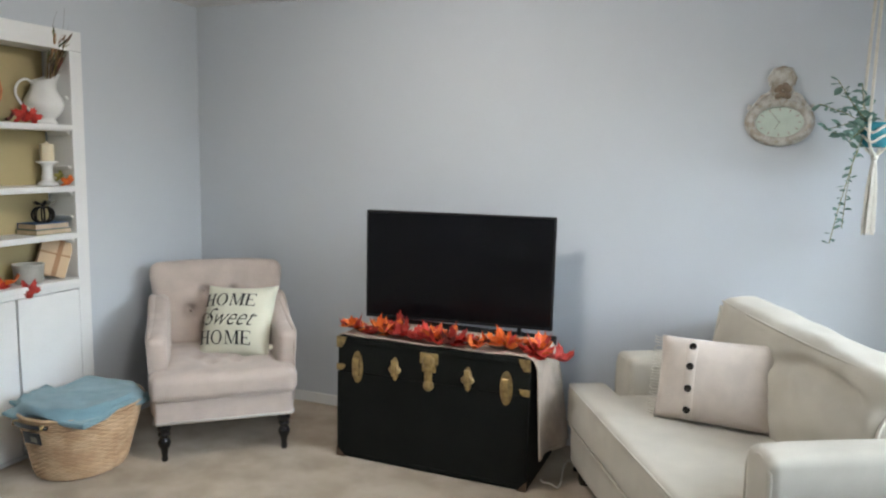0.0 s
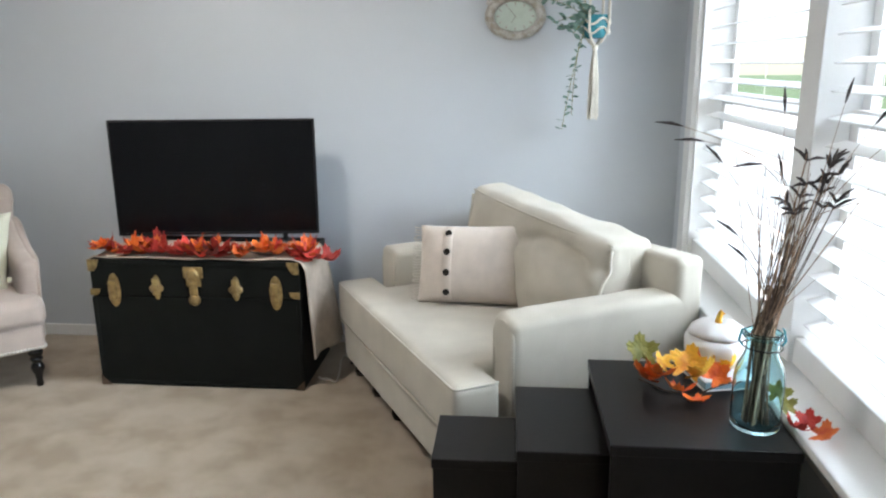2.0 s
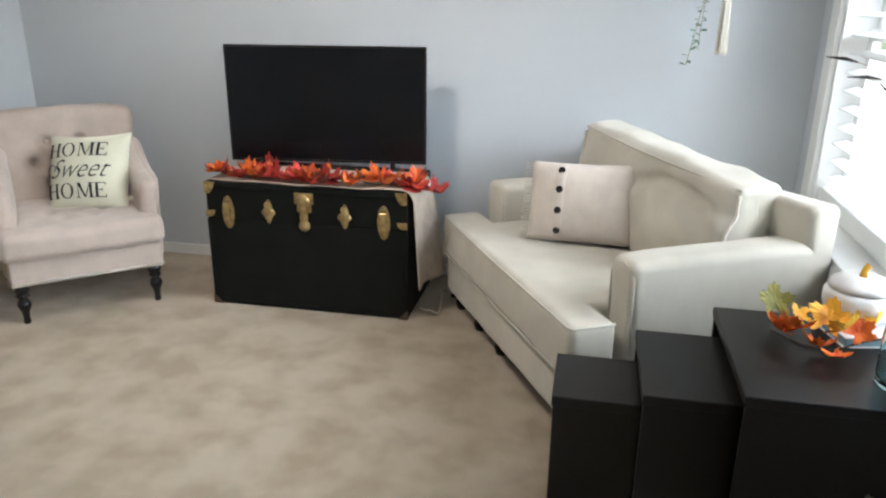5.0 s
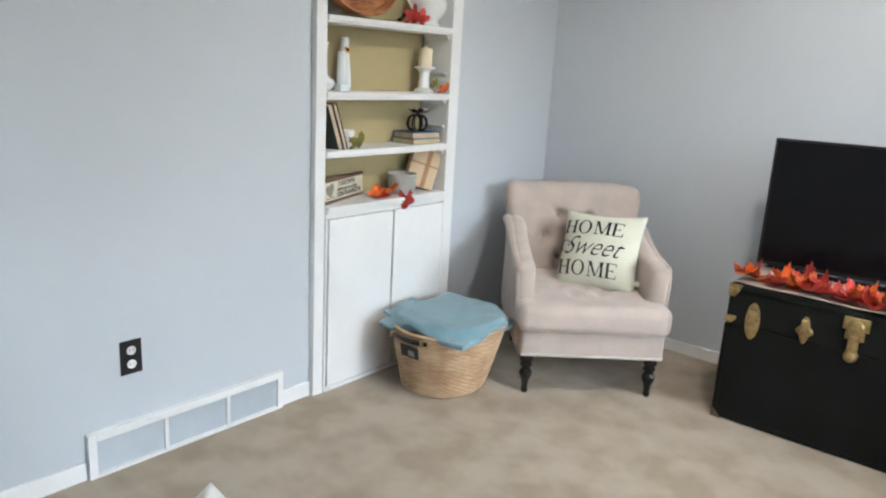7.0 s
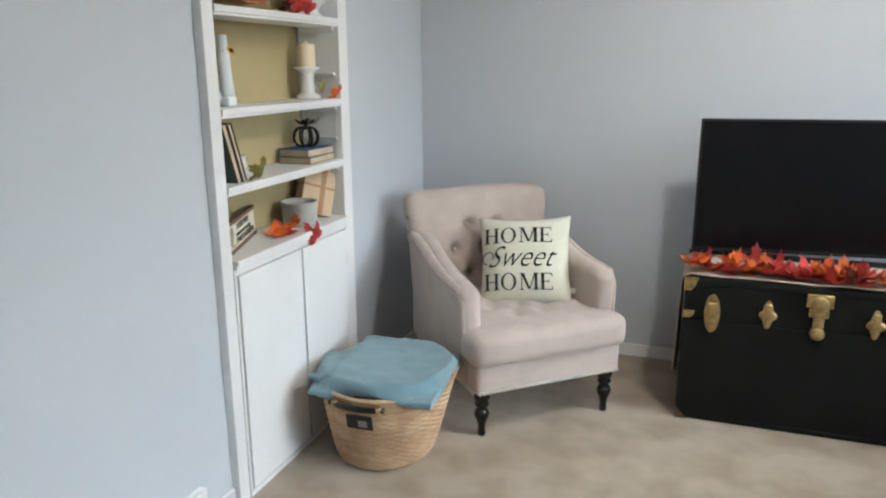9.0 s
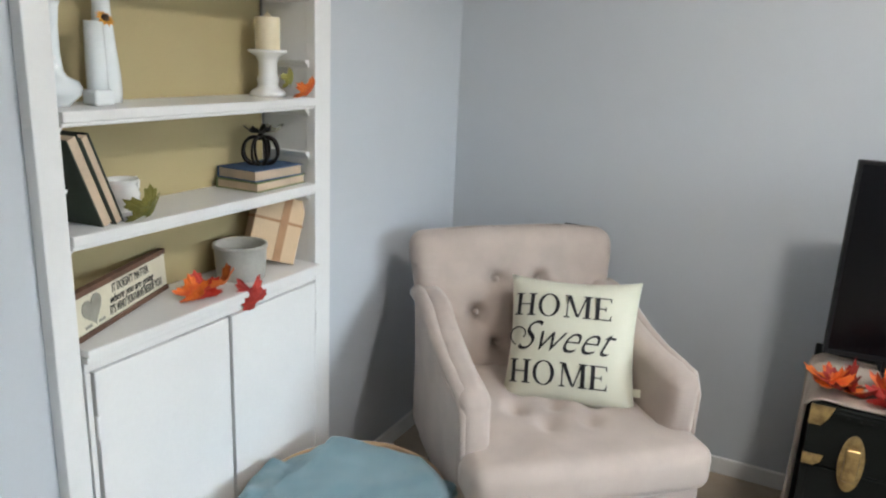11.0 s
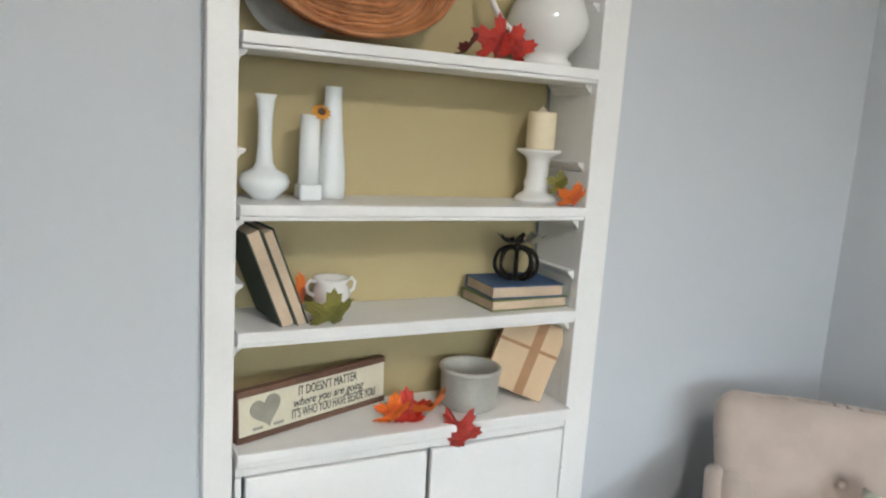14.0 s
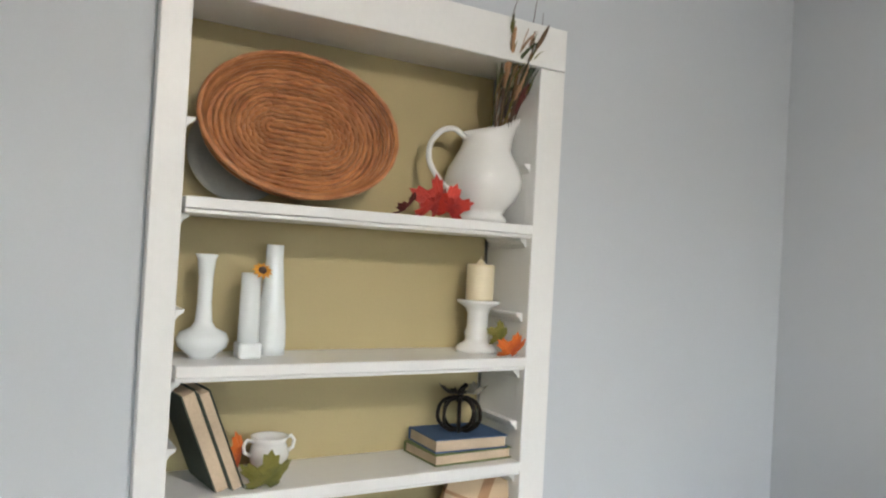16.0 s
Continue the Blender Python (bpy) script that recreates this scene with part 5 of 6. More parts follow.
def wire_pumpkin():
    p = thing("wire_pumpkin", "dark bronze wire pumpkin ornament on the blue book", "ornament", pose(-3.345, 2.700, S1 + 0.0572) @ Matrix.Scale(1.12, 4))
    for i in range(8):
        a = 2 * math.pi * (i + 0.3) / 8
        pts = []
        for j in range(15):
            t = math.pi * (j / 14)
            r = 0.008 + 0.038 * math.sin(t) ** 0.75
            pts.append((r * math.cos(a), r * math.sin(a), 0.036 - 0.034 * math.cos(t) - 0.004 * math.sin(t) ** 8))
        part("rib", tube(pts, 0.0034, 6, flat=1.4), IRON, p, smooth=True)
    part("stalk", tube([(0, 0, 0.062), (0.0, 0.001, 0.076), (0.0, 0.006, 0.090), (0.0, 0.016, 0.098)], [0.008, 0.0065, 0.006, 0.0055], 8), IRON, p, smooth=True)
    for s in (-1, 1):
        lf = leaf_mesh(0.074, 0.6, seed=s + 3)
        part("leaf", lf, IRON if s < 0 else GREYINK, p, m=pose(0.008, s * 0.008, 0.078, 0, -12, 70 * s))


wire_pumpkin()


def crock():
    c = thing("stoneware_crock", "plain grey-green stoneware crock", "crock", pose(-3.322, 2.582, CT) @ Matrix.Diagonal((1.12, 1.12, 0.98, 1.0)))
    part("crock_wall", lathe([(0.0, 0.003), (0.054, 0.0), (0.058, 0.004), (0.0615, 0.05), (0.063, 0.086), (0.066, 0.090), (0.066, 0.098), (0.062, 0.100), (0.056, 0.096), (0.054, 0.05), (0.05, 0.012), (0.0, 0.010)], 44), STONE, c, smooth=True)


crock()


def parcel():
    g = thing("wrapped_parcel", "kraft paper parcel tied with brown ribbon, leaning upright", "parcel", Matrix.Translation((-3.335, 2.706, CT + 0.018)) @ Euler((radians(-21), 0, 0)).to_matrix().to_4x4() @ pose(0, 0, 0, 0, 0, -28))
    w, h, d = 0.150, 0.192, 0.05
    part("paper", boxes((-d / 2, d / 2, -w / 2, w / 2, 0.0, h), r=0.003), KRAFT, g)
    part("ribbon", boxes((-d / 2 - 0.001, d / 2 + 0.001, 0.004, 0.028, -0.0005, h + 0.001)), TWINE, g)
    part("ribbon", boxes((-d / 2 - 0.0015, d / 2 + 0.0015, -w / 2 - 0.001, w / 2 + 0.001, 0.112, 0.120)), TWINE, g)


parcel()


def heart_points(s, n=28):
    out = []
    for i in range(n):
        t = 2 * math.pi * i / n
        out.append((s * 16 * math.sin(t) ** 3 / 17, s * (13 * math.cos(t) - 5 * math.cos(2 * t) - 2 * math.cos(3 * t) - math.cos(4 * t)) / 17))
    return out


def motto_sign():
    a, b = Vector((-3.272, 2.030, CT + 0.0005)), Vector((-3.408, 2.396, CT + 0.0005))
    w, h = (b - a).length, 0.106
    m = axes((a + b) / 2 + Vector((0, 0, h / 2)), b - a, (-0.05, -0.02, 1))
    s = thing("motto_sign", "cream lettered sign with a heart and brown wood rails", "sign", m)
    part("face", boxes((-w / 2, w / 2, -h / 2 + 0.012, h / 2 - 0.012, -0.012, 0.0)), SIGNFACE, s)
    part("frame_rail", boxes((-w / 2, w / 2, h / 2 - 0.0115, h / 2 + 0.002, -0.016, 0.005), r=0.002), SIGNWOOD, s)
    part("frame_rail", boxes((-w / 2, w / 2, -h / 2 - 0.0005, -h / 2 + 0.0115, -0.016, 0.005), r=0.002), SIGNWOOD, s)
    part("frame_end", boxes((-w / 2 - 0.004, -w / 2 - 0.0002, -h / 2, h / 2, -0.016, 0.004), r=0.001), SIGNWOOD, s)
    bm = bmesh.new()
    pts = heart_points(0.039)
    low, up = [bm.verts.new((x, y, 0.0004)) for x, y in pts], [bm.verts.new((x, y, 0.0018)) for x, y in pts]
    bm.faces.new(up)
    for i in range(len(pts)):
        bm.faces.new((low[i], low[(i + 1) % len(pts)], up[(i + 1) % len(pts)], up[i]))
    bmesh.ops.recalc_face_normals(bm, faces=bm.faces)
    part("heart", bm, GREYINK, s, "grey-green heart", m=pose(-0.130, 0.004, 0, 0, 0, 12))
    for body, size, x, y, sh, wd in (("IT DOESN'T MATTER", 0.029, 0.030, 0.024, 0, 0.60), ("where you are going", 0.027, 0.032, 0.0, 0.3, 0.86), ("IT'S WHO YOU HAVE BESIDE YOU", 0.029, 0.050, -0.024, 0, 0.53)):
        part("lettering", words(body, size, sh, wd, 0.0004), INK, s, m=pose(x, y, 0.0012))
    for x in (-0.15, -0.10):
        part("sprig", boxes((x - 0.012, x + 0.012, -0.034, -0.028, 0.0002, 0.0012)), GREYINK, s)


motto_sign()

# ---- on the north wall: the clock and the hanging planter ----


def wall_clock():
    c = thing("wall_clock", "weathered cream ornate wall clock with a pale green dial", "clock", pose(0.125, YN, 1.735, 90, 0, 0))
    part("dial", lathe([(0.0, 0.0), (1.0, 0.0), (1.0, 0.012), (0.0, 0.016)], 48, sx=0.108, sy=0.074), CLOCKFACE, c, smooth=False)
    n = 64

    def body(s, z):
        return [(s * 0.128 * math.cos(2 * math.pi * i / n), s * 0.094 * math.sin(2 * math.pi * i / n), z) for i in range(n)]
    part("frame", tube(body(0.97, 0.015), 0.021, 8, closed=True), CLOCKFRAME, c, smooth=True)
    part("frame_edge", tube(body(1.10, 0.008), 0.010, 8, closed=True), CLOCKFRAME, c, smooth=True)
    out = [(-0.105, 0.05), (-0.085, 0.095), (-0.06, 0.125), (-0.045, 0.16), (-0.055, 0.19), (-0.05, 0.225), (-0.025, 0.25), (0.0, 0.256), (0.025, 0.25), (0.05, 0.225), (0.055, 0.19), (0.045, 0.16), (0.06, 0.125), (0.085, 0.095), (0.105, 0.05), (0.0, 0.085)]
    part("crest", prism(out, 0.0, 0.018, 0.005, 2), CLOCKFRAME, c)
    part("crest_scroll", tube([(-0.045, 0.165, 0.02), (-0.055, 0.20, 0.02), (-0.035, 0.238, 0.02), (0.0, 0.247, 0.02), (0.035, 0.238, 0.02), (0.055, 0.20, 0.02), (0.045, 0.165, 0.02)], 0.009, 8), CLOCKFRAME, c, smooth=True)
    for s in (-1, 1):
        part("side_scroll", tube([(s * 0.05, 0.13, 0.02), (s * 0.08, 0.115, 0.022), (s * 0.10, 0.085, 0.022), (s * 0.12, 0.06, 0.02), (s * 0.135, 0.062, 0.018), (s * 0.13, 0.08, 0.018)], 0.010, 8), CLOCKFRAME, c, smooth=True)
    bm = bmesh.new()
    rng = random.Random(2)
    for i in range(14):
        bmesh.ops.create_icosphere(bm, subdivisions=2, radius=rng.uniform(0.010, 0.018), matrix=Matrix.Translation((rng.uniform(-0.028, 0.028), rng.uniform(0.115, 0.175), 0.02)))
    part("carved_flowers", bm, CLOCKBROWN, c, smooth=True)
    for i in range(12):
        a = math.pi * i / 6
        part("numeral_mark", boxes((-0.003, 0.003, -0.008, 0.008, 0.0, 0.001)), CLOCKFRAME, c, m=pose(0.085 * math.cos(a), 0.057 * math.sin(a), 0.0155, 0, 0, math.degrees(a) - 90))
    for l, a in ((0.038, 150), (0.052, 40)):
        part("clock_hand", boxes((-0.0015, 0.0015, -0.006, l, 0.0, 0.001)), GREYINK, c, m=pose(0, 0, 0.0175, 0, 0, a))


wall_clock()


def hanging_planter():
    px, py = 0.499, 3.60
    h = thing("hanging_planter", "cotton macrame hanger with a teal pot of trailing greenery", "plant", pose(px, py, 0))
    part("hook", lathe([(0.03, ZC - 0.012), (0.03, ZC)], 20), WHITE, h)
    part("ring", tube([(0.055 * math.cos(2 * math.pi * i / 32), 0.03 * math.sin(2 * math.pi * i / 32), ZC - 0.02) for i in range(32)], 0.006, 6, closed=True), COTTON, h)
    part("pot", lathe([(0.0, 1.622), (0.042, 1.62), (0.055, 1.64), (0.060, 1.68), (0.056, 1.715), (0.058, 1.725), (0.053, 1.725), (0.05, 1.69), (0.0, 1.69)], 32), TEALPOT, h, smooth=True)
    for i in range(4):
        a = math.pi / 4 + i * math.pi / 2 + 0.2
        c, s = math.cos(a), math.sin(a)
        part("cord", tube([(0.05 * c, 0.03 * s, ZC - 0.02), (0.06 * c, 0.05 * s, 2.05), (0.066 * c, 0.066 * s, 1.73), (0.064 * c, 0.064 * s, 1.66), (0.035 * c, 0.035 * s, 1.61), (0.004 * c, 0.004 * s, 1.585)], 0.0065, 7), COTTON, h, smooth=True)
    for z, r in ((1.695, 0.064), (1.655, 0.062)):
        part("net_cord", tube([(r * math.cos(2 * math.pi * i / 40), r * math.sin(2 * math.pi * i / 40), z + 0.014 * math.sin(8 * math.pi * i / 40)) for i in range(40)], 0.0055, 6, closed=True), COTTON, h, smooth=True)
    part("knot", lathe([(0.0, 1.565), (0.012, 1.568), (0.015, 1.58), (0.012, 1.595), (0.0, 1.60)], 16), COTTON, h, smooth=True)
    rng = random.Random(9)
    bm = bmesh.new()
    for i in range(44):
        a, r = rng.uniform(0, 6.28), 0.022 * math.sqrt(rng.random())
        k = rng.uniform(1.0, 1.7)
        tube([(0.3 * r * math.cos(a), 0.3 * r * math.sin(a), 1.575), (r * math.cos(a), r * math.sin(a), 1.45), (k * r * math.cos(a) - 0.004, k * r * math.sin(a), 1.243 + rng.uniform(0, 0.03))], 0.0032, 5, bm)
    part("tassel", bm, COTTON, h)
    # sprigs: each a stem with its leaves
    sprigs = [((-0.02, 0, 1.70), (-0.10, -0.02, 1.80), (-0.165, -0.03, 1.90)), ((-0.02, 0.0, 1.70), (-0.12, -0.03, 1.76), (-0.23, -0.05, 1.80)), ((-0.02, 0, 1.70), (-0.11, -0.03, 1.72), (-0.20, -0.04, 1.69)), ((-0.01, 0, 1.71), (-0.06, 0, 1.80), (-0.07, 0.0, 1.89)),
              ((-0.03, -0.02, 1.70), (-0.10, -0.04, 1.66), (-0.17, -0.05, 1.68)), ((-0.04, -0.02, 1.70), (-0.085, -0.03, 1.55), (-0.12, -0.02, 1.36), (-0.145, -0.01, 1.20)), ((-0.04, 0.0, 1.69), (-0.075, 0.0, 1.60), (-0.095, 0.0, 1.42), (-0.10, 0.0, 1.27)),
              ((-0.01, -0.02, 1.70), (-0.06, -0.05, 1.74), (-0.13, -0.07, 1.83)), ((-0.02, -0.02, 1.70), (-0.07, -0.06, 1.69), (-0.11, -0.08, 1.64))]
    shape = None
    for k, pts in enumerate(sprigs):
        pts = [Vector(p) for p in pts]
        st = part("sprig_stem", tube(pts, 0.0016, 5), OLIVE, h)
        n = 22 if len(pts) > 3 else 15
        for i in range(n):
            f = (i + 1) / n * (len(pts) - 1)
            j = min(int(f), len(pts) - 2)
            q = pts[j].lerp(pts[j + 1], f - j)
            m = Matrix.Translation(q) @ Euler((rng.uniform(-1, 1), rng.uniform(-0.8, 0.8), rng.uniform(0, 6.28))).to_matrix().to_4x4() @ Matrix.Scale(rng.uniform(0.9, 1.7) if len(pts) < 4 else rng.uniform(0.7, 1.1), 4)
            if shape is None:
                bm = bmesh.new()
                top = [bm.verts.new(v) for v in ((0, 0, 0), (0.011, 0.009, 0.002), (0.024, 0.009, 0.003), (0.034, 0, 0.0), (0.024, -0.009, 0.003), (0.011, -0.009, 0.002))]
                mid = bm.verts.new((0.017, 0, -0.001))
                for a in range(6):
                    bm.faces.new((mid, top[a], top[(a + 1) % 6]))
                shape = part("leaf", bm, EUCA, st, m=m)
            else:
                again(shape, "leaf", st, m)


hanging_planter()

# ---- on the largest table and the sill ----
TT = 0.588


def glass_jar():
    j = thing("glass_jar", "aqua glass canning jar with a wire bail, holding dried grass", "jar", pose(0.752, 1.798, TT))
    prof = [(0.0, 0.004), (0.056, 0.0), (0.062, 0.006), (0.063, 0.03), (0.063, 0.13), (0.058, 0.165), (0.044, 0.195), (0.040, 0.21), (0.040, 0.245), (0.045, 0.25), (0.046, 0.258), (0.042, 0.262), (0.037, 0.258), (0.036, 0.21), (0.040, 0.192), (0.054, 0.162), (0.0595, 0.13), (0.0595, 0.03), (0.056, 0.010), (0.0, 0.010)]
    part("glass", lathe(prof, 48), AQUA, j, smooth=True).visible_shadow = False
    part("bail_wire", tube([(0.048 * math.cos(2 * math.pi * i / 32), 0.048 * math.sin(2 * math.pi * i / 32), 0.222) for i in range(32)], 0.002, 6, closed=True), IRON, j)
    for s in (-1, 1):
        part("bail_loop", tube([(s * 0.048, 0, 0.222), (s * 0.058, 0.004, 0.235), (s * 0.052, 0.006, 0.262), (s * 0.045, 0, 0.268)], 0.003, 6), TEALPOT, j)
    part("neck_ring", tube([(0.045 * math.cos(2 * math.pi * i / 32), 0.045 * math.sin(2 * math.pi * i / 32), 0.250) for i in range(32)], 0.006, 6, closed=True), AQUA, j, smooth=True)


glass_jar()


def dried_grass():
    g = thing("dried_grass", "tall dried grass and seed stems standing in the jar", "dried flowers", pose(0.752, 1.798, TT))
    rng = random.Random(21)

    def stem(top, bend, r, mat):
        base = Vector((rng.uniform(-0.03, 0.03), rng.uniform(-0.03, 0.03), 0.014))
        neck = Vector((rng.uniform(-0.024, 0.024), rng.uniform(-0.024, 0.024), 0.25))
        top = Vector(top)
        pts = [base, neck]
        for i in range(1, 8):
            f = i / 7
            pts.append(neck.lerp(top, f) + Vector((bend[0], bend[1], bend[2])) * math.sin(math.pi * f))
        return part("stem", tube(pts, [r] * 4 + [r * 0.8] * 3 + [r * 0.5] * 2, 5), mat, g), pts
    # upright bundle
    for i in range(26):
        a = rng.gauss(0.020, 0.055)
        top = (a + 0.02, rng.gauss(0.02, 0.06), rng.uniform(0.40, 0.72))
        stem(top, (rng.uniform(-0.01, 0.01), rng.uniform(-0.01, 0.01), 0), rng.uniform(0.0010, 0.0019), STRAWSTEM if i % 3 else STEM)
    for i in range(16):
        top = (rng.gauss(0.035, 0.016), rng.gauss(0.02, 0.014), rng.uniform(0.30, 0.42))
        stem(top, (0, 0, 0), 0.0035, PALESTRAW)
    # seed heads with claw-like tips
    for i in range(17):
        top = Vector((rng.uniform(0.03, 0.145), rng.uniform(-0.05, 0.06), rng.uniform(0.54, 0.72)))
        st, pts = stem(top, (0.0, 0.0, 0), 0.0016, STEM)
        bm = bmesh.new()
        for k in range(rng.randint(2, 4)):
            d = Vector((rng.uniform(-1, 1.4), rng.uniform(-0.6, 0.6), rng.uniform(-0.2, 0.9))).normalized()
            l = rng.uniform(0.025, 0.055)
            tube([top, top + d * l * 0.5 + Vector((0, 0, 0.004)), top + d * l], [0.003, 0.0042, 0.0014], 6, bm)
        part("seed_head", bm, SEED, st)
    # single arching blades with a dark tip
    tips = [((-0.245, 0.02, 0.775), (0.14, 0, 0.10)), ((-0.20, 0.0, 0.74), (0.12, 0, 0.12)), ((-0.05, 0.03, 0.68), (0.05, 0, 0.14)), ((-0.13, 0.06, 0.69), (0.05, 0, 0.03)), ((-0.10, 0.0, 0.52), (0.03, 0, 0.03)), ((-0.06, 0.03, 0.45), (0.01, 0, 0.03)),
            ((0.30, -0.05, 0.60), (-0.08, 0, 0.12)), ((0.31, -0.03, 0.82), (-0.06, 0, 0.04)), ((0.0, 0.02, 0.82), (0.02, 0, 0)), ((0.13, 0.0, 0.84), (0, 0, 0)), ((0.02, 0.05, 0.66), (0.02, 0, 0.03)), ((0.21, 0.0, 0.79), (-0.04, 0, 0.02))]
    for i, (tip, bend) in enumerate(tips):
        st, pts = stem(tip, bend, 0.0013, STRAWSTEM)
        a, b = pts[-2], pts[-1]
        d = (b - a).normalized()
        bm = tube([b - d * 0.015, b + d * 0.015 + Vector((0, 0, -0.002)), b + d * 0.055 + Vector((0, 0, -0.012))], [0.0017, 0.0044, 0.001], 6)
        part("seed_head", bm, SEED, st)


dried_grass()


def white_pumpkin():
    p = thing("ceramic_pumpkin", "white ceramic pumpkin jar with a gold stalk", "pumpkin", pose(0.735, 2.125, TT + 0.032, 0, 0, 10) @ Matrix.Scale(1.1, 4))
    prof = [(0.0, 0.004), (0.045, 0.0), (0.07, 0.015), (0.085, 0.045), (0.086, 0.075), (0.078, 0.090)]
    top = [(0.0785, 0.0925), (0.07, 0.108), (0.05, 0.122), (0.025, 0.126), (0.0, 0.120)]
    f = lambda a, z: 1 + 0.05 * abs(math.cos(4 * a)) - 0.03
    part("pumpkin_bowl", lathe(prof + [(0.0, 0.088)], 64, fn=f), MATTEWHITE, p, smooth=True)
    part("pumpkin_lid", lathe(top, 64, fn=f), MATTEWHITE, p, smooth=True)
    part("stalk", tube([(0, 0, 0.117), (0.0, 0, 0.132), (0.004, 0.0, 0.146), (0.010, 0, 0.152)], [0.011, 0.008, 0.0075, 0.009], 8), GOLD, p, "gold painted stalk", True)


white_pumpkin()
stack = thing("small_book", "small pale blue and white book lying on the table", "book", pose(0.735, 2.095, TT, 0, 0, 12))
part("cover", boxes((-0.08, 0.08, -0.085, 0.085, 0.0, 0.003), (-0.08, 0.08, -0.085, 0.085, 0.027, 0.031)), MATTEWHITE, stack)
part("page_block", boxes((-0.076, 0.076, -0.082, 0.082, 0.0032, 0.0268)), BLUETHROW, stack)


def table_leaves():
    g = thing("table_leaf_spray", "spray of orange, gold and green silk leaves on the table", "garland")
    rng = random.Random(4)
    part("vine", tube([(0.50, 2.06, TT + 0.006), (0.56, 1.99, TT + 0.004), (0.64, 1.96, TT + 0.004), (0.70, 1.97, TT + 0.03), (0.77, 2.0, TT + 0.036)], 0.003, 6), STEM, g)
    spots = [((0.515, 2.10, 0.635), 0.15, 100, -50, 10, 3), ((0.53, 2.02, 0.615), 0.13, 200, -35, 20, 1), ((0.545, 2.0, 0.632), 0.12, 250, -30, -10, 1), ((0.62, 2.0, 0.64), 0.155, 60, -55, 15, 2), ((0.655, 1.985, 0.635), 0.15, 300, -50, 10, 2),
             ((0.60, 1.96, 0.606), 0.12, 250, -20, 0, 1), ((0.625, 1.935, 0.598), 0.11, 280, -8, 0, 1), ((0.70, 2.04, 0.650), 0.12, 80, -45, 0, 1), ((0.74, 2.02, 0.645), 0.10, 320, -55, 0, 2), ((0.575, 2.03, 0.64), 0.10, 140, -40, 0, 2), ((0.68, 1.97, 0.632), 0.12, 20, -30, 30, 1), ((0.53, 2.0, 0.612), 0.11, 160, -25, 0, 1)]
    lay_leaves(g, [(p, s * 0.78, a, b, c, k) for p, s, a, b, c, k in spots], (RED, ORANGE, GOLD, OLIVE), 3)
    h = thing("sill_leaf_spray", "green and red silk leaves resting on the window sill", "garland")
    spots = [((0.83, 1.86, 0.635), 0.11, 60, -60, 0, 3), ((0.835, 1.80, 0.625), 0.10, 120, -50, 0, 3), ((0.835, 1.72, 0.618), 0.11, 200, -30, 0, 0), ((0.86, 1.69, 0.622), 0.12, 330, -25, 20, 1), ((0.85, 1.72, 0.628), 0.10, 60, -40, 0, 0)]
    lay_leaves(h, [(p, s * 0.66, a, b, c, k) for p, s, a, b, c, k in spots], (RED, ORANGE, GOLD, OLIVE), 3)


table_leaves()

# ---- the plaid pillow on a bench ----


def plaid_pillow():
    b = thing("bench", "low grey upholstered bench under the plaid pillow", "bench", pose(-1.44, 0.42, 0, 0, 0, 10))
    part("seat", soft(-0.26, 0.26, -0.22, 0.22, 0.36, 0.45, 0.03, crown=(0, 0, 0.012)), GREYWEAVE, b, smooth=True)
    for x in (-0.22, 0.22):
        for y in (-0.18, 0.18):
            part("leg", tube([(x, y, 0.0), (x, y, 0.365)], [0.016, 0.022], 8), LEGBLACK, b)
    side, up = Vector((0.42, 0.90, 0)), Vector((-0.05, 0.03, 1.0)).normalized()
    xd, yd = 0.78 * side + 0.62 * up, -0.62 * side + 0.78 * up
    m = axes((0, 0, 0), xd, yd)
    m.translation = Vector((-1.700, 0.475, 0.895)) - 0.175 * (m.col[0].to_3d() + m.col[1].to_3d())
    p = thing("plaid_pillow", "white and blue buffalo-plaid cotton pillow", "pillow", m)
    w, t, n = 0.34, 0.12, 22
    groups = [bmesh.new() for _ in range(3)]
    whole = square_pillow(w, w, t, 0.03, n=n, seed=2)
    for f in whole.faces:
        c = f.calc_center_median()
        i = int((w / 2 - c.x) / 0.075 + 0.2) % 2
        j = int((w / 2 - c.y) / 0.075 + 0.2) % 2
        g = groups[i + j]
        g.faces.new([g.verts.new(v.co) for v in f.verts])
    whole.free()
    for g, mat, nm in zip(groups, (PLAIDWHITE, PLAIDGREY, PLAIDBLUE), ("white_checks", "pale_checks", "blue_checks")):
        bmesh.ops.remove_doubles(g, verts=list(g.verts), dist=0.0005)
        part(nm, g, mat, p, smooth=True)


plaid_pillow()

# ---- outside the window ----
tagged(part("ground", boxes((XE + 0.17, 160, -120, 130, -0.75, -0.55)), GRASS), "sunlit green lawn reaching to the distance", "lawn", kind="structure")

tagged(part("pavement", boxes((XE + 0.17, 12.0, -30, 40, -0.60, -0.535), r=0.01), CONCRETE), "pale sunlit concrete paving in front of the house", "paving", kind="structure")


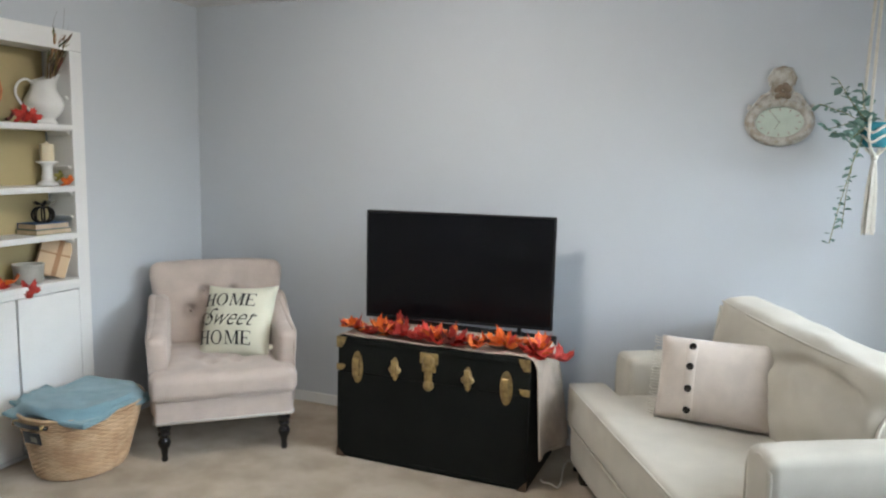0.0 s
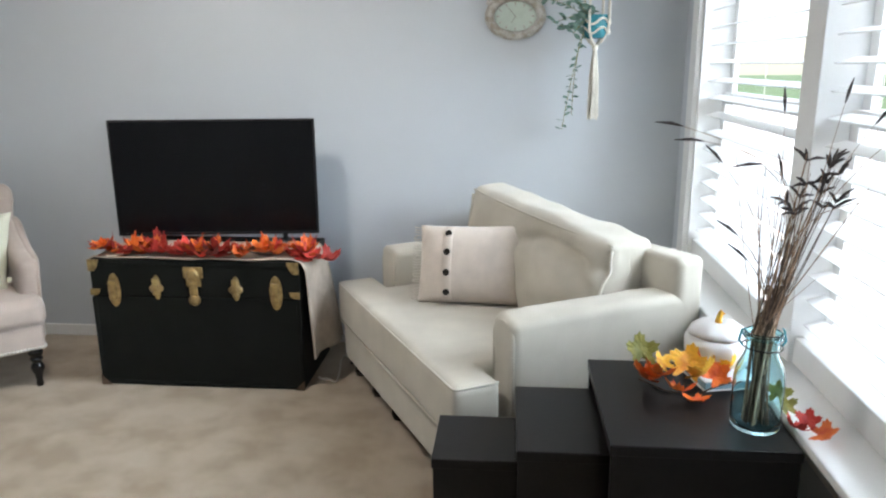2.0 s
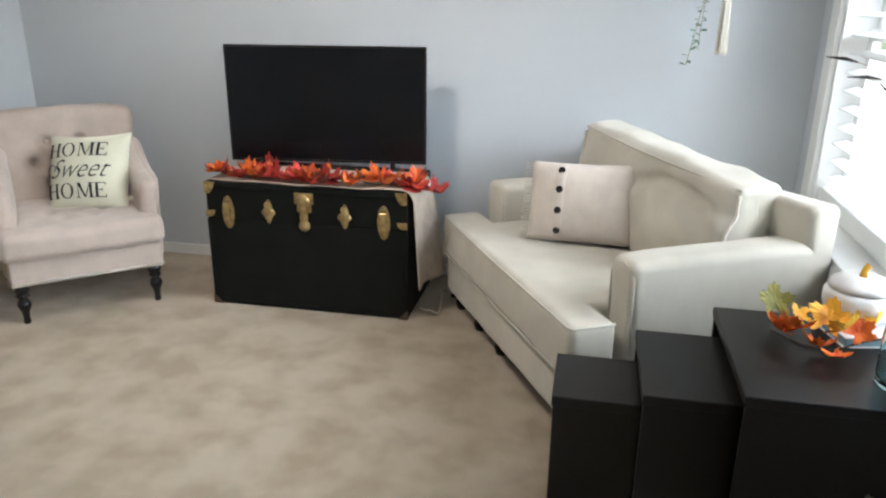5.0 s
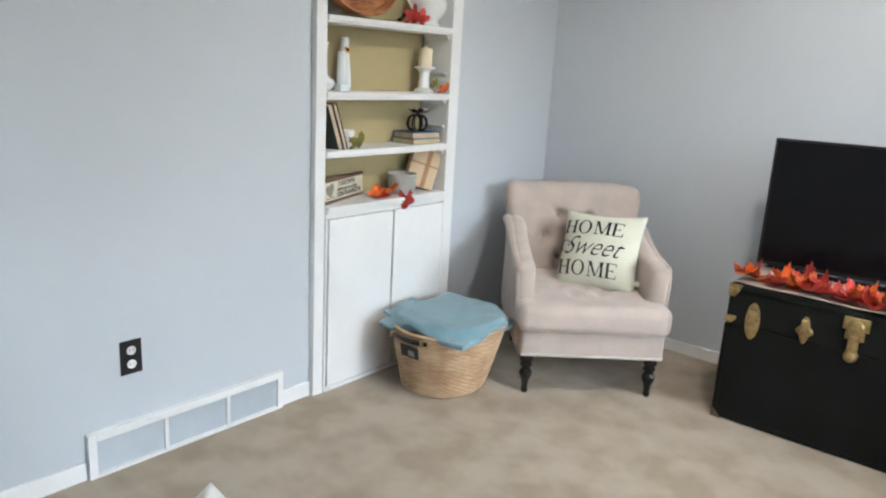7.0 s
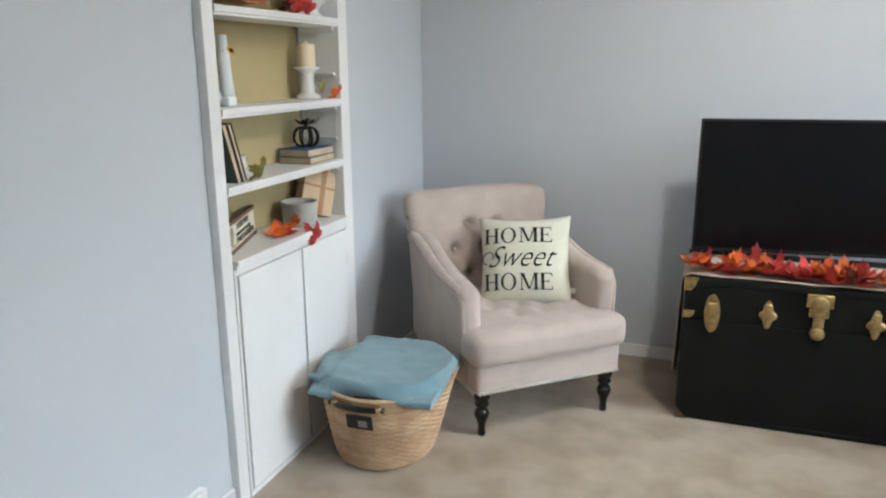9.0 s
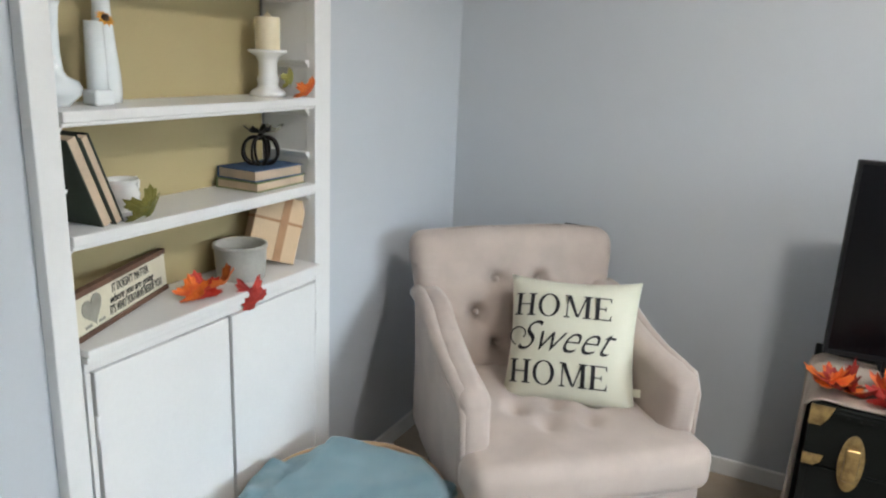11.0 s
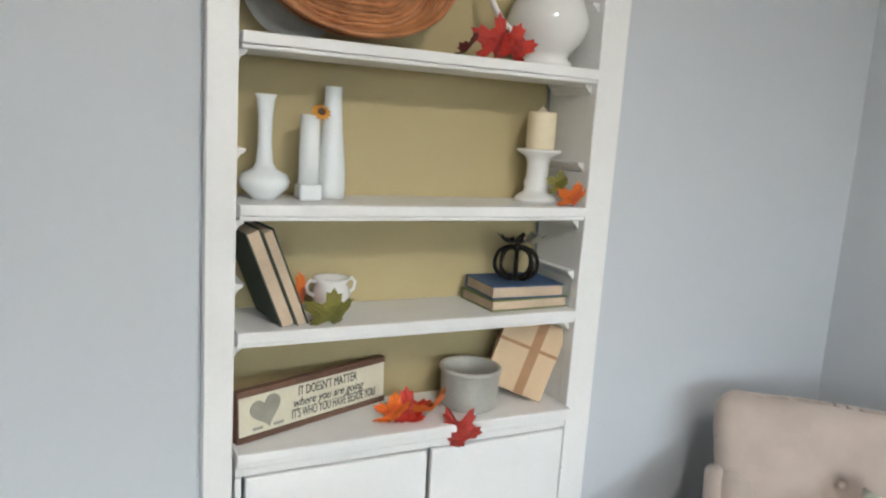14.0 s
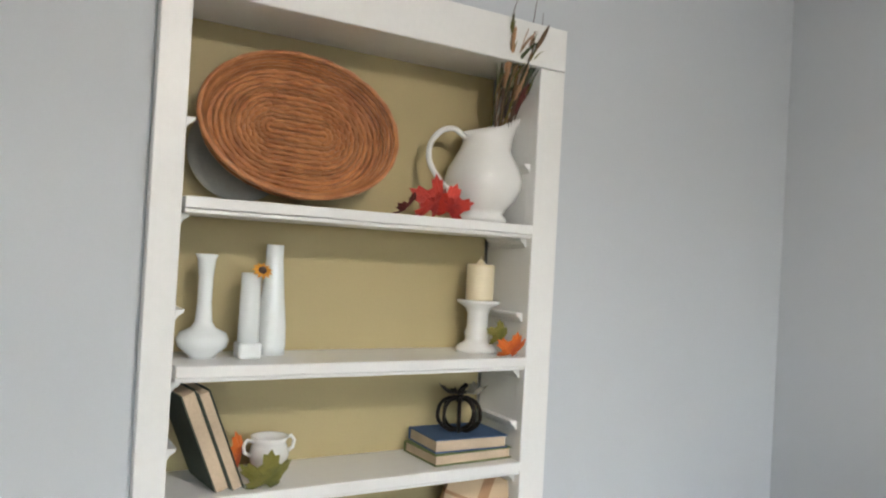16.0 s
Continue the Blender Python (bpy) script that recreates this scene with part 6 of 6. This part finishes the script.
def fence():
    f = thing("porch_railing", "white wooden railing outside the window", "railing", pose(3.6, 0, -0.535))
    post = None
    for i in range(7):
        m = pose(0, -4 + i * 2.4, 0)
        post = post or part("post", boxes((-0.05, 0.05, -0.05, 0.05, 0, 1.32), (-0.065, 0.065, -0.065, 0.065, 1.32, 1.36), r=0.006), FENCE, f, m=m)
        if i:
            again(post, "post", f, m)
    part("rail", boxes((-0.03, 0.03, -4, 10.4, 1.18, 1.26)), FENCE, f)
    part("rail", boxes((-0.03, 0.03, -4, 10.4, 0.16, 0.24)), FENCE, f)
    bal = None
    for i in range(110):
        m = pose(0, -3.9 + i * 0.13, 0.24)
        if bal is None:
            bal = part("baluster", boxes((-0.016, 0.016, -0.016, 0.016, 0, 0.94)), FENCE, f, m=m)
        else:
            again(bal, "baluster", f, m)


fence()


def tree(x, y, h, seed):
    rng = random.Random(seed)
    t = thing("tree", "leafy green garden tree with a brown trunk", "tree", pose(x, y, -0.56), group="trees beyond the lawn")
    trunk_top = Vector((rng.uniform(-0.3, 0.3), rng.uniform(-0.3, 0.3), h * 0.5))
    bm = tube([(0, 0, 0), (0.05, 0, h * 0.2), tuple(trunk_top)], [h * 0.035, h * 0.026, h * 0.016], 9)
    ends = []
    for i in range(9):
        a = rng.uniform(0, 6.28)
        s = Vector((0.05, 0, h * 0.2)).lerp(trunk_top, rng.uniform(0.3, 1.0))
        e = s + Vector((math.cos(a) * h * rng.uniform(0.12, 0.30), math.sin(a) * h * rng.uniform(0.12, 0.30), h * rng.uniform(0.1, 0.42)))
        tube([s, s.lerp(e, 0.5) + Vector((0, 0, 0.1)), e], [h * 0.012, h * 0.008, h * 0.003], 6, bm)
        ends.append(e)
    part("trunk", bm, BARK, t, smooth=True)
    verts, faces = [], []
    for e in ends + [trunk_top + Vector((0, 0, h * 0.3))]:
        for k in range(330):
            d = Vector([rng.gauss(0, 1) for _ in range(3)])
            q = e + d * h * 0.075
            n1 = Vector([rng.gauss(0, 1) for _ in range(3)]).normalized()
            n2 = n1.orthogonal().normalized()
            s = h * rng.uniform(0.012, 0.026)
            i = len(verts)
            verts += [q - n1 * s, q + n2 * s * 0.5, q + n1 * s, q - n2 * s * 0.5]
            faces.append((i, i + 1, i + 2, i + 3))
    data = bpy.data.meshes.new("crown")
    data.from_pydata([tuple(v) for v in verts], [], faces)
    data.materials.append(FOLIAGE)
    c = new("crown", data)
    c.parent = t


for i, (x, y, h) in enumerate(((14, 12, 7), (17, 19, 8.5), (20, 27, 9), (15, 4, 7), (22, 11, 9), (12, -4, 6.5), (24, 36, 10), (19, -1, 8))):
    tree(x, y, h, 40 + i)
